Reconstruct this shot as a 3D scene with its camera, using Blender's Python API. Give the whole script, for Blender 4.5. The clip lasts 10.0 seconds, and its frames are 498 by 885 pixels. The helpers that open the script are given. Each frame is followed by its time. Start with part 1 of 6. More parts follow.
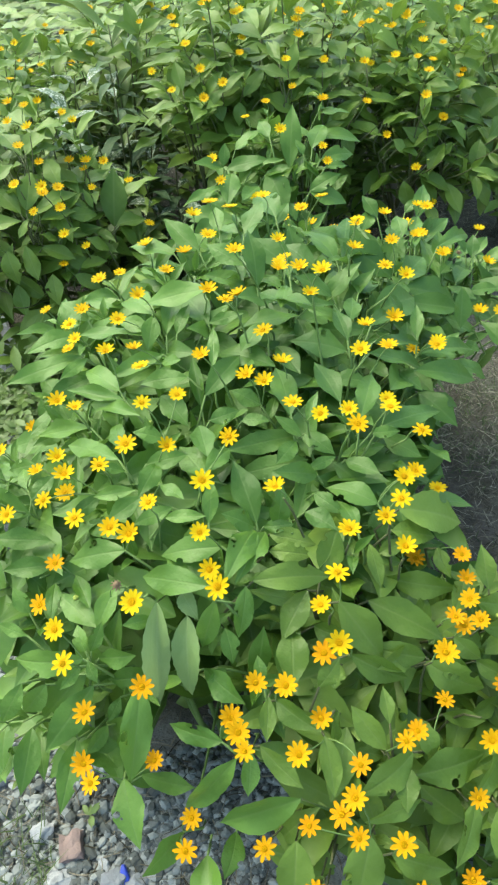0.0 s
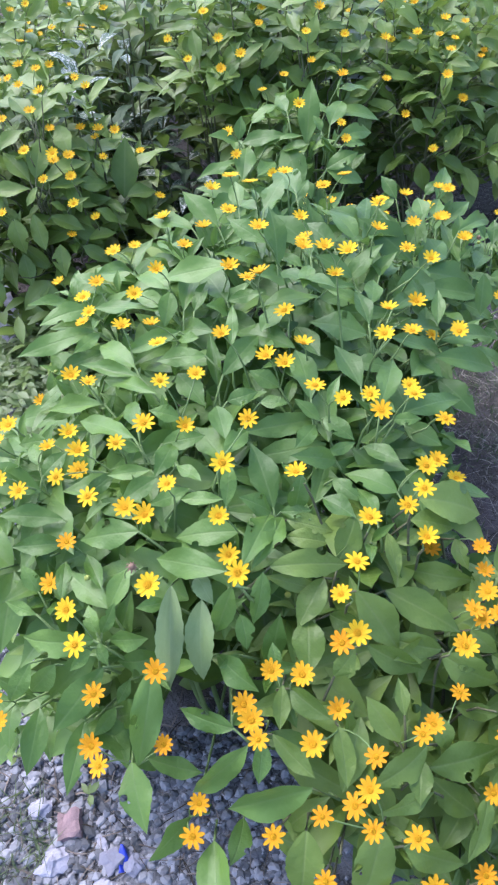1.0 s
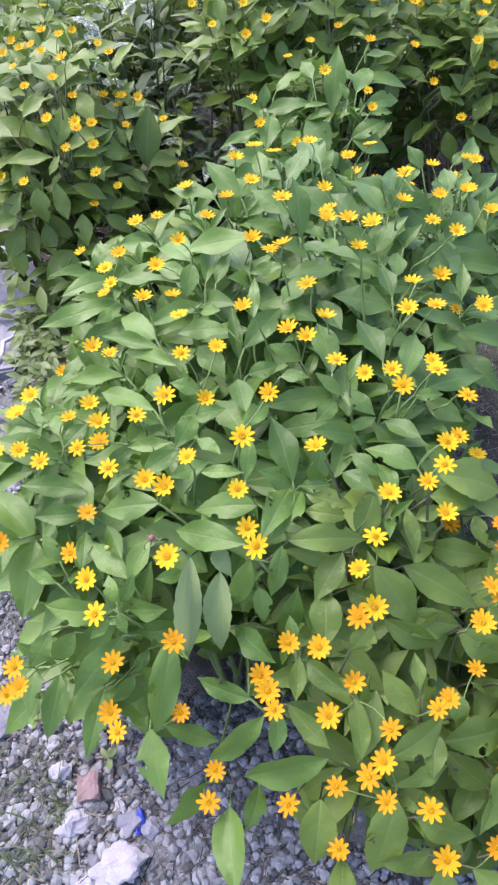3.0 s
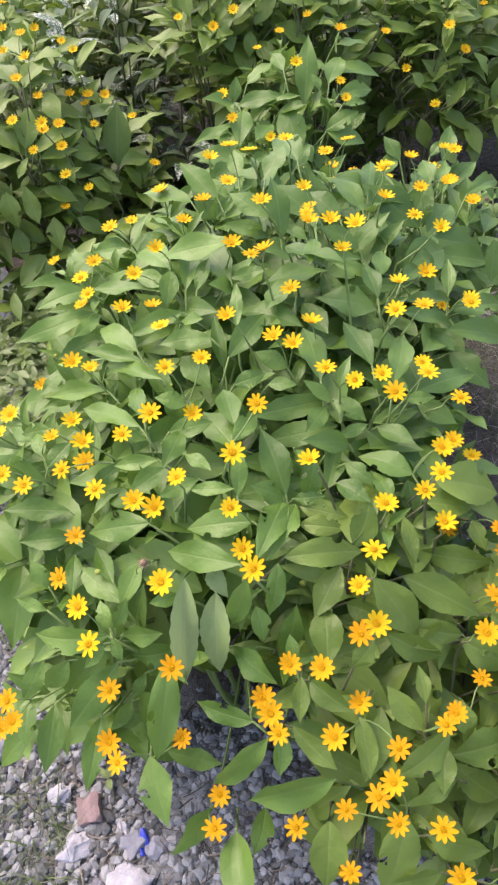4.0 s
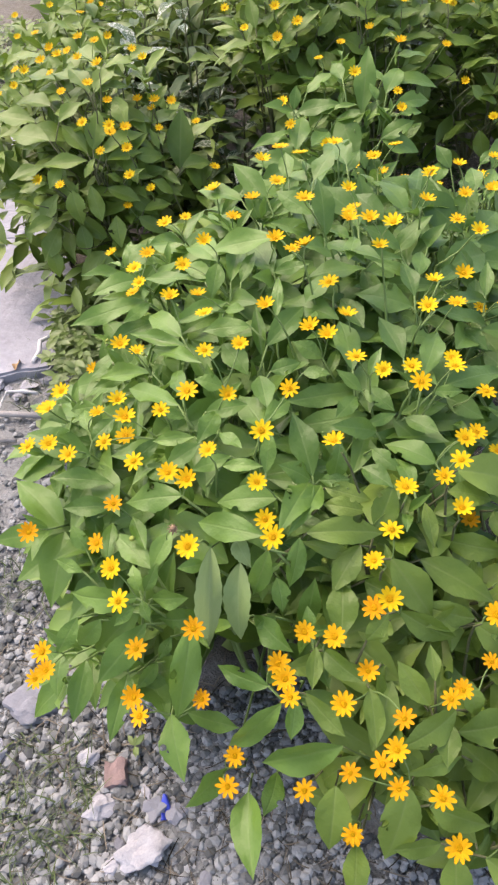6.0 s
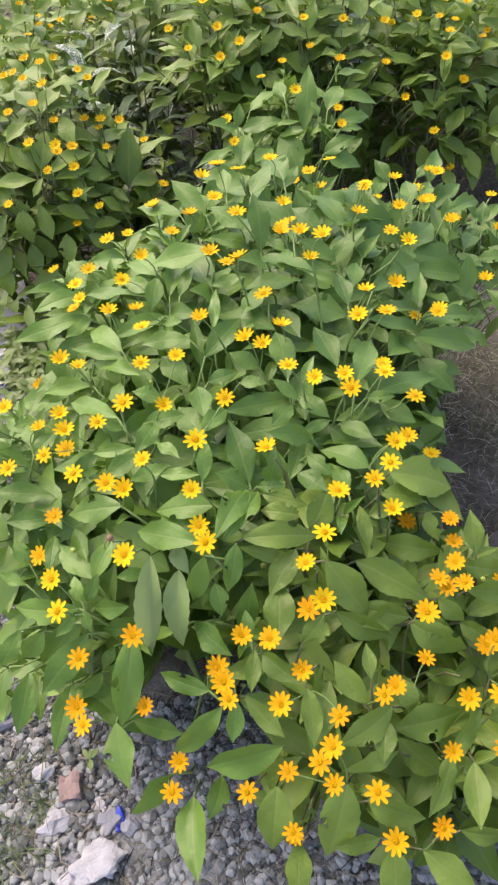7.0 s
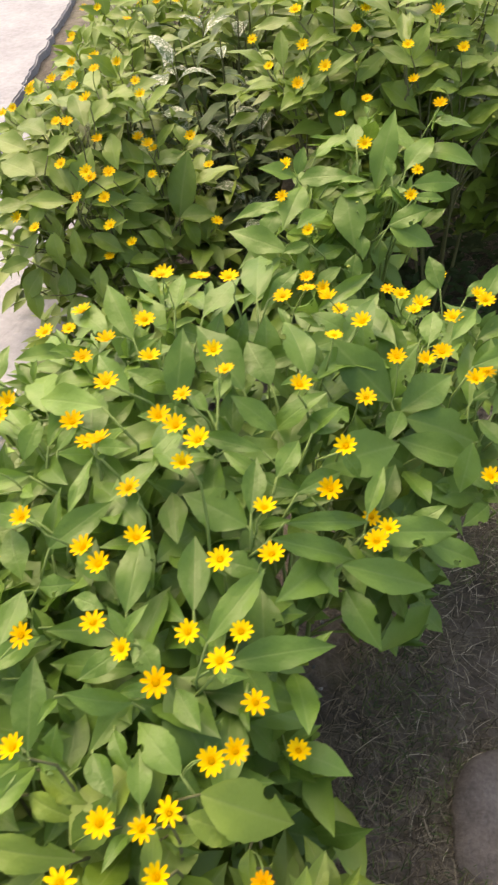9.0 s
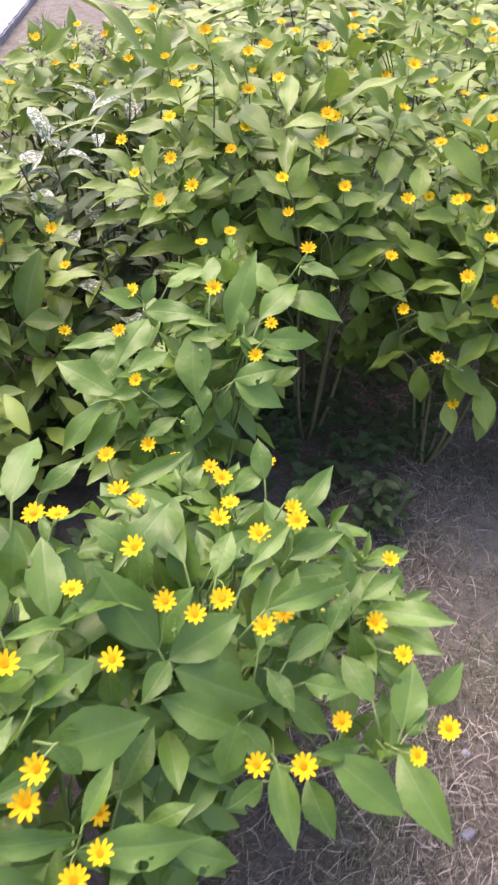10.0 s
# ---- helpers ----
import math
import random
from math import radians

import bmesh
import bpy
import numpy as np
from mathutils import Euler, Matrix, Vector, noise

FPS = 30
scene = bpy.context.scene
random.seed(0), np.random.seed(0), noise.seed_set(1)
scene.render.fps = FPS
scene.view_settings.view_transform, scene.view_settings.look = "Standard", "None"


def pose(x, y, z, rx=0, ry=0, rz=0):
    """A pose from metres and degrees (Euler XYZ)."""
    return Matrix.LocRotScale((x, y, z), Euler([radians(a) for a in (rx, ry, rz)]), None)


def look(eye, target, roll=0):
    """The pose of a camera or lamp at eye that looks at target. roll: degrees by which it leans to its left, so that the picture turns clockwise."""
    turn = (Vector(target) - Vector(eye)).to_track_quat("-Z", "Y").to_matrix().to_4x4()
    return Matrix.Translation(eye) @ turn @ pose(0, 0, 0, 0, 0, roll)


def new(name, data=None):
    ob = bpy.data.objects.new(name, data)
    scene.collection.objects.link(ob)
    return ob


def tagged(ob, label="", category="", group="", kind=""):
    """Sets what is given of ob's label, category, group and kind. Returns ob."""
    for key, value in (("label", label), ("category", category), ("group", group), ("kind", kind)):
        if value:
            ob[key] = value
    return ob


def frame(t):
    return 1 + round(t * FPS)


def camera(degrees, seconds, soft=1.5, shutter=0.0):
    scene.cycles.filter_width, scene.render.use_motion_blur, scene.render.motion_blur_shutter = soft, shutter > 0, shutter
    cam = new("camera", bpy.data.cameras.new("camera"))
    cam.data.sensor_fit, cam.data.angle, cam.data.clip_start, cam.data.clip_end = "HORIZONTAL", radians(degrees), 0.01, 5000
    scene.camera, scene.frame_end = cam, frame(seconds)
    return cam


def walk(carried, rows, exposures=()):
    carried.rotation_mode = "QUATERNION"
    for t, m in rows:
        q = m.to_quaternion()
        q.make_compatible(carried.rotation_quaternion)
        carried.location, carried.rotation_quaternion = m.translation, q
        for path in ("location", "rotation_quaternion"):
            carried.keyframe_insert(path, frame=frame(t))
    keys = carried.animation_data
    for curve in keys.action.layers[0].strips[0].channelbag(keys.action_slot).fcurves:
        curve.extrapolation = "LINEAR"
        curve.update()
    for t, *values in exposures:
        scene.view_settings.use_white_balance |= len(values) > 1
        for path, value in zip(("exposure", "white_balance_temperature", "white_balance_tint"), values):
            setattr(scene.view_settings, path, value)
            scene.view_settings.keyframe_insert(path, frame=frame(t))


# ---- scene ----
cam = camera(35.3, 10.0, 2.3, 0.15)
PATH = [
    (0, (0.059, 0.019, 1.114), (-0.019, 1.551, -0.169), -6.6),
    (0.5, (0.047, 0.031, 1.107), (-0.032, 1.531, -0.213), -6.3),
    (1, (0.028, 0.037, 1.107), (-0.031, 1.533, -0.219), -4.2),
    (1.5, (0.018, 0.04, 1.108), (-0.032, 1.531, -0.224), -3.4),
    (2, (0.018, 0.04, 1.111), (-0.07, 1.53, -0.221), -4.0),
    (2.5, (0.022, 0.041, 1.115), (-0.095, 1.529, -0.217), -3.9),
    (2.7, (0.028, 0.036, 1.113), (-0.095, 1.506, -0.238), -4.6),
    (3.8, (0.026, 0.065, 1.104), (-0.051, 1.495, -0.292), -5.6),
    (4, (0.02, 0.075, 1.111), (-0.049, 1.501, -0.29), -6.3),
    (4.5, (0.005, 0.086, 1.109), (-0.002, 1.51, -0.294), -4.8),
    (5, (0.013, 0.059, 1.113), (-0.034, 1.502, -0.272), -5.3),
    (5.2, (0.024, 0.047, 1.11), (-0.069, 1.473, -0.29), -5.6),
    (6.3, (0.057, 0.011, 1.126), (-0.16, 1.488, -0.205), -7.2),
    (6.5, (0.067, 0.006, 1.131), (-0.115, 1.507, -0.179), -7.1),
    (7, (0.089, 0.002, 1.121), (-0.049, 1.475, -0.225), -6.8),
    (7.2, (0.081, -0.005, 1.084), (-0.056, 1.435, -0.297), -6.9),
    (7.5, (0.146, 0.002, 1.056), (-0.088, 1.322, -0.428), -10.3),
    (7.8, (0.176, 0.065, 1.068), (-0.108, 1.411, -0.385), -10.6),
    (8, (0.193, 0.13, 1.075), (-0.101, 1.495, -0.356), -7.0),
    (8.2, (0.235, 0.189, 1.106), (-0.114, 1.544, -0.323), -6.4),
    (8.5, (0.253, 0.259, 1.134), (-0.13, 1.601, -0.298), -7.7),
    (9, (0.358, 0.422, 1.144), (-0.198, 1.727, -0.265), -7.8),
    (9.5, (0.439, 0.556, 1.153), (-0.056, 1.894, -0.248), -7.2),
    (9.7, (0.464, 0.619, 1.160), (0.020, 2.011, -0.206), -3.8),
    (10, (0.448, 0.735, 1.184), (0.028, 2.126, -0.19), 2.8),
]
walk(cam, [(t, look(eye, target, roll)) for t, eye, target, roll in PATH], [
    (0.0, 1.08, 6650, -13), (0.5, 1.1, 5450, 17), (1.0, 1.14, 5400, 25), (2.5, 1.17, 5500, 30), (3.8, 1.1, 6650, 24), (5.2, 1.11, 6800, 22), (6.5, 0.97, 7100, 16), (7.5, 1.06, 7000, 18), (8.0, 1.03, 7700, 14), (8.5, 1.09, 8050, 12), (9.0, 1.09, 8750, 11), (9.5, 1.27, 8250, 19), (10.0, 1.4, 6800, 29)])

# ---- world and light ----
world = bpy.data.worlds.new("sky")
scene.world = world
world.use_nodes = True
wn = world.node_tree
sky = wn.nodes.new("ShaderNodeTexSky")
sky.sky_type, sky.sun_disc = "NISHITA", False
sky.sun_elevation, sky.sun_rotation = radians(58), radians(-53)
sky.air_density, sky.dust_density, sky.ozone_density = 1.0, 4.0, 1.0
wn.links.new(sky.outputs[0], wn.nodes["Background"].inputs[0])
wn.nodes["Background"].inputs[1].default_value = 0.231
sun = new("sun", bpy.data.lights.new("sun", "SUN"))
sun.data.energy, sun.data.angle, sun.data.color = 0.78, radians(60), (1.0, 0.95, 0.86)
sun.matrix_world = look((-2.5, 1.9, 5.0), (0, 0, 0))


# ---- materials ----
class Nodes:
    """A small writer of node materials."""

    def __init__(self, name):
        self.mat = bpy.data.materials.new(name)
        self.mat.use_nodes = True
        self.tree = self.mat.node_tree
        self.bsdf = self.tree.nodes["Principled BSDF"]
        self.out = self.tree.nodes["Material Output"]

    def node(self, kind, **values):
        n = self.tree.nodes.new(kind)
        for k, v in values.items():
            setattr(n, k, v)
        return n

    def link(self, a, b):
        self.tree.links.new(a, b)

    def put(self, socket, value):
        if isinstance(value, bpy.types.NodeSocket):
            self.link(value, socket)
        else:
            socket.default_value = value

    def math(self, op, a, b=0.0, clamp=False):
        n = self.node("ShaderNodeMath", operation=op, use_clamp=clamp)
        self.put(n.inputs[0], a)
        self.put(n.inputs[1], b)
        return n.outputs[0]

    def noise(self, scale, detail=3.0, rough=0.55, where=None, distort=0.0):
        n = self.node("ShaderNodeTexNoise")
        n.inputs["Scale"].default_value, n.inputs["Detail"].default_value = scale, detail
        n.inputs["Roughness"].default_value, n.inputs["Distortion"].default_value = rough, distort
        if where is not None:
            self.link(where, n.inputs["Vector"])
        return n.outputs["Fac"]

    def ramp(self, fac, *stops):
        n = self.node("ShaderNodeValToRGB")
        while len(n.color_ramp.elements) < len(stops):
            n.color_ramp.elements.new(0.5)
        for e, (p, c) in zip(n.color_ramp.elements, stops):
            e.position, e.color = p, (*c, 1.0) if len(c) == 3 else c
        self.put(n.inputs[0], fac)
        return n.outputs[0]

    def mix(self, fac, a, b, blend="MIX"):
        n = self.node("ShaderNodeMix", data_type="RGBA", blend_type=blend)
        self.put(n.inputs[0], fac)
        for s, v in ((n.inputs[6], a), (n.inputs[7], b)):
            self.put(s, (*v, 1.0) if isinstance(v, tuple) else v)
        return n.outputs[2]

    def bump(self, height, strength=0.3, distance=0.002):
        n = self.node("ShaderNodeBump")
        n.inputs["Strength"].default_value, n.inputs["Distance"].default_value = strength, distance
        self.put(n.inputs["Height"], height)
        self.link(n.outputs[0], self.bsdf.inputs["Normal"])
        return n.outputs[0]

    def coords(self, which="Object"):
        return self.node("ShaderNodeTexCoord").outputs[which]

    def xyz(self, vector):
        n = self.node("ShaderNodeSeparateXYZ")
        self.link(vector, n.inputs[0])
        return n.outputs

    def random(self):
        return self.node("ShaderNodeObjectInfo").outputs["Random"]

    def island(self):
        return self.node("ShaderNodeNewGeometry").outputs["Random Per Island"]

    def finish(self, colour, rough=0.6, spec=0.5):
        self.put(self.bsdf.inputs["Base Color"], (*colour, 1.0) if isinstance(colour, tuple) else colour)
        self.put(self.bsdf.inputs["Roughness"], rough)
        self.bsdf.inputs["Specular IOR Level"].default_value = spec
        return self.mat


def leaf_material(name, dark, light, vein, speckle=None, through_light=0.22, rough=0.42):
    """A leaf blade: local y runs along the midrib, local x across it."""
    n = Nodes(name)
    where = n.coords()
    x, y, _ = n.xyz(where)
    ax = n.math("ABSOLUTE", x)
    rnd = n.random()
    blotch = n.noise(3.5, 3.0, where=where)
    tone = n.math("ADD", n.math("MULTIPLY", rnd, 0.75), n.math("MULTIPLY", blotch, 0.35))
    base = n.ramp(tone, (0.15, dark), (0.95, light))
    # side veins leave the midrib at a slant
    slant = n.math("SUBTRACT", y, n.math("MULTIPLY", ax, 1.15))
    wave = n.math("SINE", n.math("MULTIPLY", slant, 44.0))
    side = n.math("POWER", n.math("MULTIPLY", n.math("ADD", wave, 1.0), 0.5), 8.0)
    mid = n.math("SUBTRACT", 1.0, n.math("MULTIPLY", ax, 45.0), True)
    veins = n.math("ADD", n.math("MULTIPLY", side, 0.03), n.math("MULTIPLY", mid, 0.22), True)
    colour = n.mix(veins, base, vein)
    if speckle:
        spots = n.ramp(n.noise(15.0, 4.0, 0.7, where), (0.50, (0, 0, 0)), (0.57, (1, 1, 1)))
        colour = n.mix(spots, colour, speckle)
    fine = n.noise(40.0, 2.0, where=where)
    colour = n.mix(n.math("MULTIPLY", fine, 0.22), colour, dark)
    n.finish(colour, n.math("ADD", n.math("MULTIPLY", fine, 0.12), rough - 0.06), 0.42)
    quilt = n.math("ADD", n.math("MULTIPLY", n.noise(7.0, 2.0, where=where), 0.3), n.math("MULTIPLY", blotch, 0.8))
    normal = n.bump(n.math("SUBTRACT", quilt, n.math("MULTIPLY", mid, 0.12)), 0.3, 0.006)
    back = n.node("ShaderNodeBsdfTranslucent")
    n.link(n.mix(0.35, colour, light), back.inputs["Color"])
    n.link(normal, back.inputs["Normal"])
    both = n.node("ShaderNodeMixShader")
    both.inputs[0].default_value = through_light
    n.link(n.bsdf.outputs[0], both.inputs[1])
    n.link(back.outputs[0], both.inputs[2])
    n.link(both.outputs[0], n.out.inputs["Surface"])
    return n.mat


LEAF = leaf_material("leaf_green", (0.083, 0.168, 0.021), (0.165, 0.285, 0.050), (0.26, 0.34, 0.12), through_light=0.28, rough=0.43)
DEEP_LEAF = leaf_material("leaf_deep_green", (0.068, 0.144, 0.019), (0.138, 0.246, 0.045), (0.24, 0.33, 0.12), through_light=0.28, rough=0.43)
OLD_LEAF = leaf_material("leaf_olive", (0.097, 0.166, 0.019), (0.193, 0.286, 0.047), (0.28, 0.33, 0.12), through_light=0.28, rough=0.45)
PALE_LEAF = leaf_material("pale_leaf_underside", (0.14, 0.24, 0.06), (0.33, 0.42, 0.18), (0.40, 0.48, 0.22), through_light=0.34, rough=0.52)
WEED = leaf_material("weed_green", (0.088, 0.142, 0.028), (0.178, 0.25, 0.062), (0.20, 0.25, 0.10))
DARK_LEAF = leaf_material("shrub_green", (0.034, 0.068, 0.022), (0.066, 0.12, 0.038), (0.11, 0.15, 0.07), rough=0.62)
SPECKLED = leaf_material("speckled_leaf", (0.05, 0.095, 0.035), (0.09, 0.15, 0.06), (0.3, 0.35, 0.2), speckle=(0.52, 0.55, 0.46))


def petal_material(name, low, high):
    n = Nodes(name)
    where = n.coords()
    x, y, _ = n.xyz(where)
    r = n.math("POWER", n.math("ADD", n.math("MULTIPLY", x, x), n.math("MULTIPLY", y, y)), 0.5)
    tone = n.ramp(n.random(), (0.0, low), (1.0, high))
    colour = n.mix(n.ramp(r, (0.18, (1, 1, 1)), (0.42, (0, 0, 0))), tone, (0.55, 0.25, 0.002))
    fine = n.noise(9.0, 2.0, where=where)
    colour = n.mix(n.math("MULTIPLY", fine, 0.25), colour, (0.57, 0.25, 0.004))
    n.finish(colour, 0.7, 0.12)
    n.bump(fine, 0.2, 0.03)
    return n.mat


def plain(name, a, b, scale, rough=0.6, spec=0.4, per_piece=0.0, bump=0.3, deep=0.002, per_object=0.0):
    """Two tones mixed by two scales of noise, and from piece to piece."""
    n = Nodes(name)
    where = n.node("ShaderNodeNewGeometry").outputs["Position"]
    big, small = n.noise(scale, 3.0, where=where), n.noise(scale * 7.0, 4.0, 0.65, where=where)
    fac = n.math("ADD", n.math("MULTIPLY", big, 0.5), n.math("MULTIPLY", small, 0.5))
    if per_piece:
        fac = n.math("ADD", n.math("MULTIPLY", fac, 1.0 - per_piece), n.math("MULTIPLY", n.island(), per_piece))
    if per_object:
        fac = n.math("ADD", n.math("MULTIPLY", fac, 1.0 - per_object), n.math("MULTIPLY", n.random(), per_object))
    n.finish(n.ramp(fac, (0.25, a), (0.75, b)), rough, spec)
    n.bump(small, bump, deep)
    return n.mat


PETAL = petal_material("petal_yellow", (0.54, 0.325, 0.003), (0.57, 0.43, 0.008))
GOLD_PETAL = petal_material("petal_golden", (0.54, 0.23, 0.003), (0.57, 0.315, 0.005))
INNER = plain("inner_leaf", (0.086, 0.158, 0.020), (0.162, 0.262, 0.044), 25, 0.45, 0.35, per_piece=0.7, bump=0.15)
OLD_INNER = plain("inner_leaf_olive", (0.096, 0.154, 0.018), (0.178, 0.256, 0.042), 25, 0.45, 0.35, per_piece=0.7, bump=0.15)
DISC = plain("flower_disc", (0.52, 0.24, 0.002), (0.57, 0.33, 0.004), 300, 0.8, 0.1, bump=0.8)
STEM = plain("green_stem", (0.11, 0.18, 0.045), (0.21, 0.29, 0.09), 40, 0.6, 0.3)
WOODY = plain("brown_stem", (0.075, 0.08, 0.035), (0.15, 0.16, 0.075), 60, 0.8, 0.2)
BUD = plain("green_bud", (0.15, 0.22, 0.05), (0.38, 0.40, 0.06), 150, 0.6, 0.3)
STONE = plain("grey_gravel", (0.082, 0.087, 0.085), (0.285, 0.294, 0.292), 30, 0.85, 0.25, per_piece=0.72, bump=0.5)
PALE_STONE = plain("pale_stone", (0.25, 0.25, 0.27), (0.46, 0.46, 0.485), 45, 0.85, 0.25, bump=0.7)
MID_STONE = plain("mid_grey_stone", (0.145, 0.148, 0.165), (0.29, 0.295, 0.325), 45, 0.85, 0.25, bump=0.6, per_object=0.5)
RED_STONE = plain("red_brick_chip", (0.20, 0.14, 0.13), (0.32, 0.23, 0.215), 60, 0.9, 0.2, bump=0.6)
CONCRETE = plain("worn_concrete", (0.19, 0.19, 0.212), (0.375, 0.377, 0.41), 6, 0.88, 0.2, bump=0.9, deep=0.006)
RIM = plain("grey_rubber", (0.052, 0.047, 0.045), (0.19, 0.17, 0.165), 22, 0.9, 0.15, bump=0.9, deep=0.004)
STRAW = plain("dry_straw", (0.11, 0.096, 0.074), (0.46, 0.42, 0.34), 40, 0.85, 0.2, per_piece=0.8)
LITTER = plain("root_litter", (0.042, 0.036, 0.025), (0.22, 0.19, 0.145), 40, 0.9, 0.15, per_piece=0.75)
GRASS = plain("short_grass", (0.035, 0.055, 0.022), (0.10, 0.135, 0.05), 30, 0.7, 0.25, per_piece=0.7)
BLUE = plain("blue_plastic", (0.02, 0.04, 0.35), (0.04, 0.07, 0.5), 50, 0.35, 0.5, bump=0.05)
DRIED = plain("dried_leaf", (0.20, 0.12, 0.06), (0.38, 0.27, 0.15), 60, 0.85, 0.2)
TWIG = plain("weathered_twig", (0.20, 0.19, 0.18), (0.42, 0.40, 0.38), 60, 0.85, 0.2)
SPENT_BROWN = plain("withered_petal", (0.12, 0.075, 0.045), (0.28, 0.19, 0.12), 200, 0.85, 0.15)
WHITE_SCRAP = plain("white_scrap", (0.55, 0.54, 0.52), (0.78, 0.77, 0.75), 40, 0.7, 0.3)


def ground_material():
    """Grey gravelly dust near the path, dark brown soil among and beside the plants."""
    n = Nodes("ground_soil")
    where = n.node("ShaderNodeNewGeometry").outputs["Position"]
    x, y, _ = n.xyz(where)
    big, mid, fine = n.noise(4.0, 4.0, where=where), n.noise(26.0, 5.0, 0.65, where=where), n.noise(190.0, 4.0, 0.7, where=where)
    soil = n.ramp(n.math("ADD", n.math("MULTIPLY", mid, 0.45), n.math("ADD", n.math("MULTIPLY", fine, 0.3), n.math("MULTIPLY", big, 0.25))),
                  (0.34, (0.042, 0.036, 0.031)), (0.5, (0.098, 0.085, 0.075)), (0.68, (0.19, 0.168, 0.152)))
    dry = n.math("ADD", n.math("MULTIPLY", n.math("SUBTRACT", x, 0.5), 1.6), n.math("MULTIPLY", n.math("SUBTRACT", y, 1.25), 1.6))
    soil = n.mix(n.math("ADD", dry, n.math("MULTIPLY", n.math("SUBTRACT", big, 0.5), 0.8), True), soil, n.ramp(n.math("ADD", n.math("MULTIPLY", mid, 0.5), n.math("MULTIPLY", fine, 0.5)), (0.33, (0.088, 0.078, 0.066)), (0.7, (0.262, 0.24, 0.21))))
    moss = n.math("MULTIPLY", n.math("SUBTRACT", n.noise(11.0, 4.0, 0.65, where=where), 0.47), 5.0, True)
    soil = n.mix(n.math("MULTIPLY", moss, 0.4), soil, (0.115, 0.115, 0.066))
    dust = n.ramp(n.math("ADD", n.math("MULTIPLY", mid, 0.5), n.math("MULTIPLY", fine, 0.5)), (0.32, (0.128, 0.131, 0.127)), (0.7, (0.33, 0.336, 0.33)))
    near = n.math("SUBTRACT", n.math("ADD", 0.62, n.math("MULTIPLY", big, 0.16)), y)
    # away from the bed the border wanders
    far = n.math("MULTIPLY", n.math("SUBTRACT", n.math("ABSOLUTE", x), 0.9), 0.6, True)
    near = n.math("ADD", near, n.math("MULTIPLY", far, n.math("MULTIPLY", n.math("SUBTRACT", n.noise(0.5, 3.0, where=where), 0.5), 5.0)))
    left = n.math("SUBTRACT", n.math("SUBTRACT", n.math("MULTIPLY", big, 0.2), 0.36), x)
    left = n.math("SUBTRACT", left, n.math("MULTIPLY", n.math("MAXIMUM", n.math("SUBTRACT", y, 1.5), 0.0), 1.6))
    mask = n.math("MULTIPLY", n.math("MAXIMUM", near, left), 9.0, True)
    n.finish(n.mix(mask, soil, dust), 0.92, 0.2)
    n.bump(n.math("ADD", n.math("MULTIPLY", mid, 0.6), n.math("MULTIPLY", fine, 0.5)), 0.9, 0.012)
    return n.mat


GROUND = ground_material()


# ---- mesh helpers ----
def mesh_of(name, verts, faces, material, smooth=True):
    me = bpy.data.meshes.new(name)
    me.from_pydata(verts, [], faces)
    me.materials.append(material)
    if smooth:
        me.polygons.foreach_set("use_smooth", [True] * len(me.polygons))
    me.update()
    return me


def from_bm(name, bm, material, smooth=True):
    me = bpy.data.meshes.new(name)
    bm.to_mesh(me)
    bm.free()
    me.materials.append(material)
    if smooth:
        me.polygons.foreach_set("use_smooth", [True] * len(me.polygons))
    return me


def part(name, data, parent, m, label=""):
    """One mesh object under a thing or a part, at the pose m in the parent's space."""
    ob = new(name, data)
    ob.parent, ob.matrix_basis = parent, m
    return tagged(ob, label)


def tube(points, radii, sides=5):
    """Vertices and faces of a tapering tube along a line of points."""
    verts, faces = [], []
    for i, (p, r) in enumerate(zip(points, radii)):
        d = (points[min(i + 1, len(points) - 1)] - points[max(i - 1, 0)]).normalized()
        a = d.orthogonal().normalized()
        b = d.cross(a)
        verts += [p + (a * math.cos(k * math.tau / sides) + b * math.sin(k * math.tau / sides)) * r for k in range(sides)]
    for i in range(len(points) - 1):
        for k in range(sides):
            faces.append((i * sides + k, i * sides + (k + 1) % sides, (i + 1) * sides + (k + 1) % sides, (i + 1) * sides + k))
    faces.append(tuple(range((len(points) - 1) * sides, len(points) * sides)))
    return [tuple(v) for v in verts], faces


def bezier(a, b, c, d, n):
    out = []
    for i in range(n):
        t = i / (n - 1)
        s = 1 - t
        out.append(a * s**3 + b * 3 * s * s * t + c * 3 * s * t * t + d * t**3)
    return out


def basis(pos, along, normal, length, wide=1.0):
    """A pose whose y runs along a leaf and whose z is the upper side."""
    y = along.normalized()
    z = (normal - y * normal.dot(y)).normalized()
    x = y.cross(z)
    m = Matrix((x * length * wide, y * length, z * length)).transposed().to_4x4()
    m.translation = pos
    return m


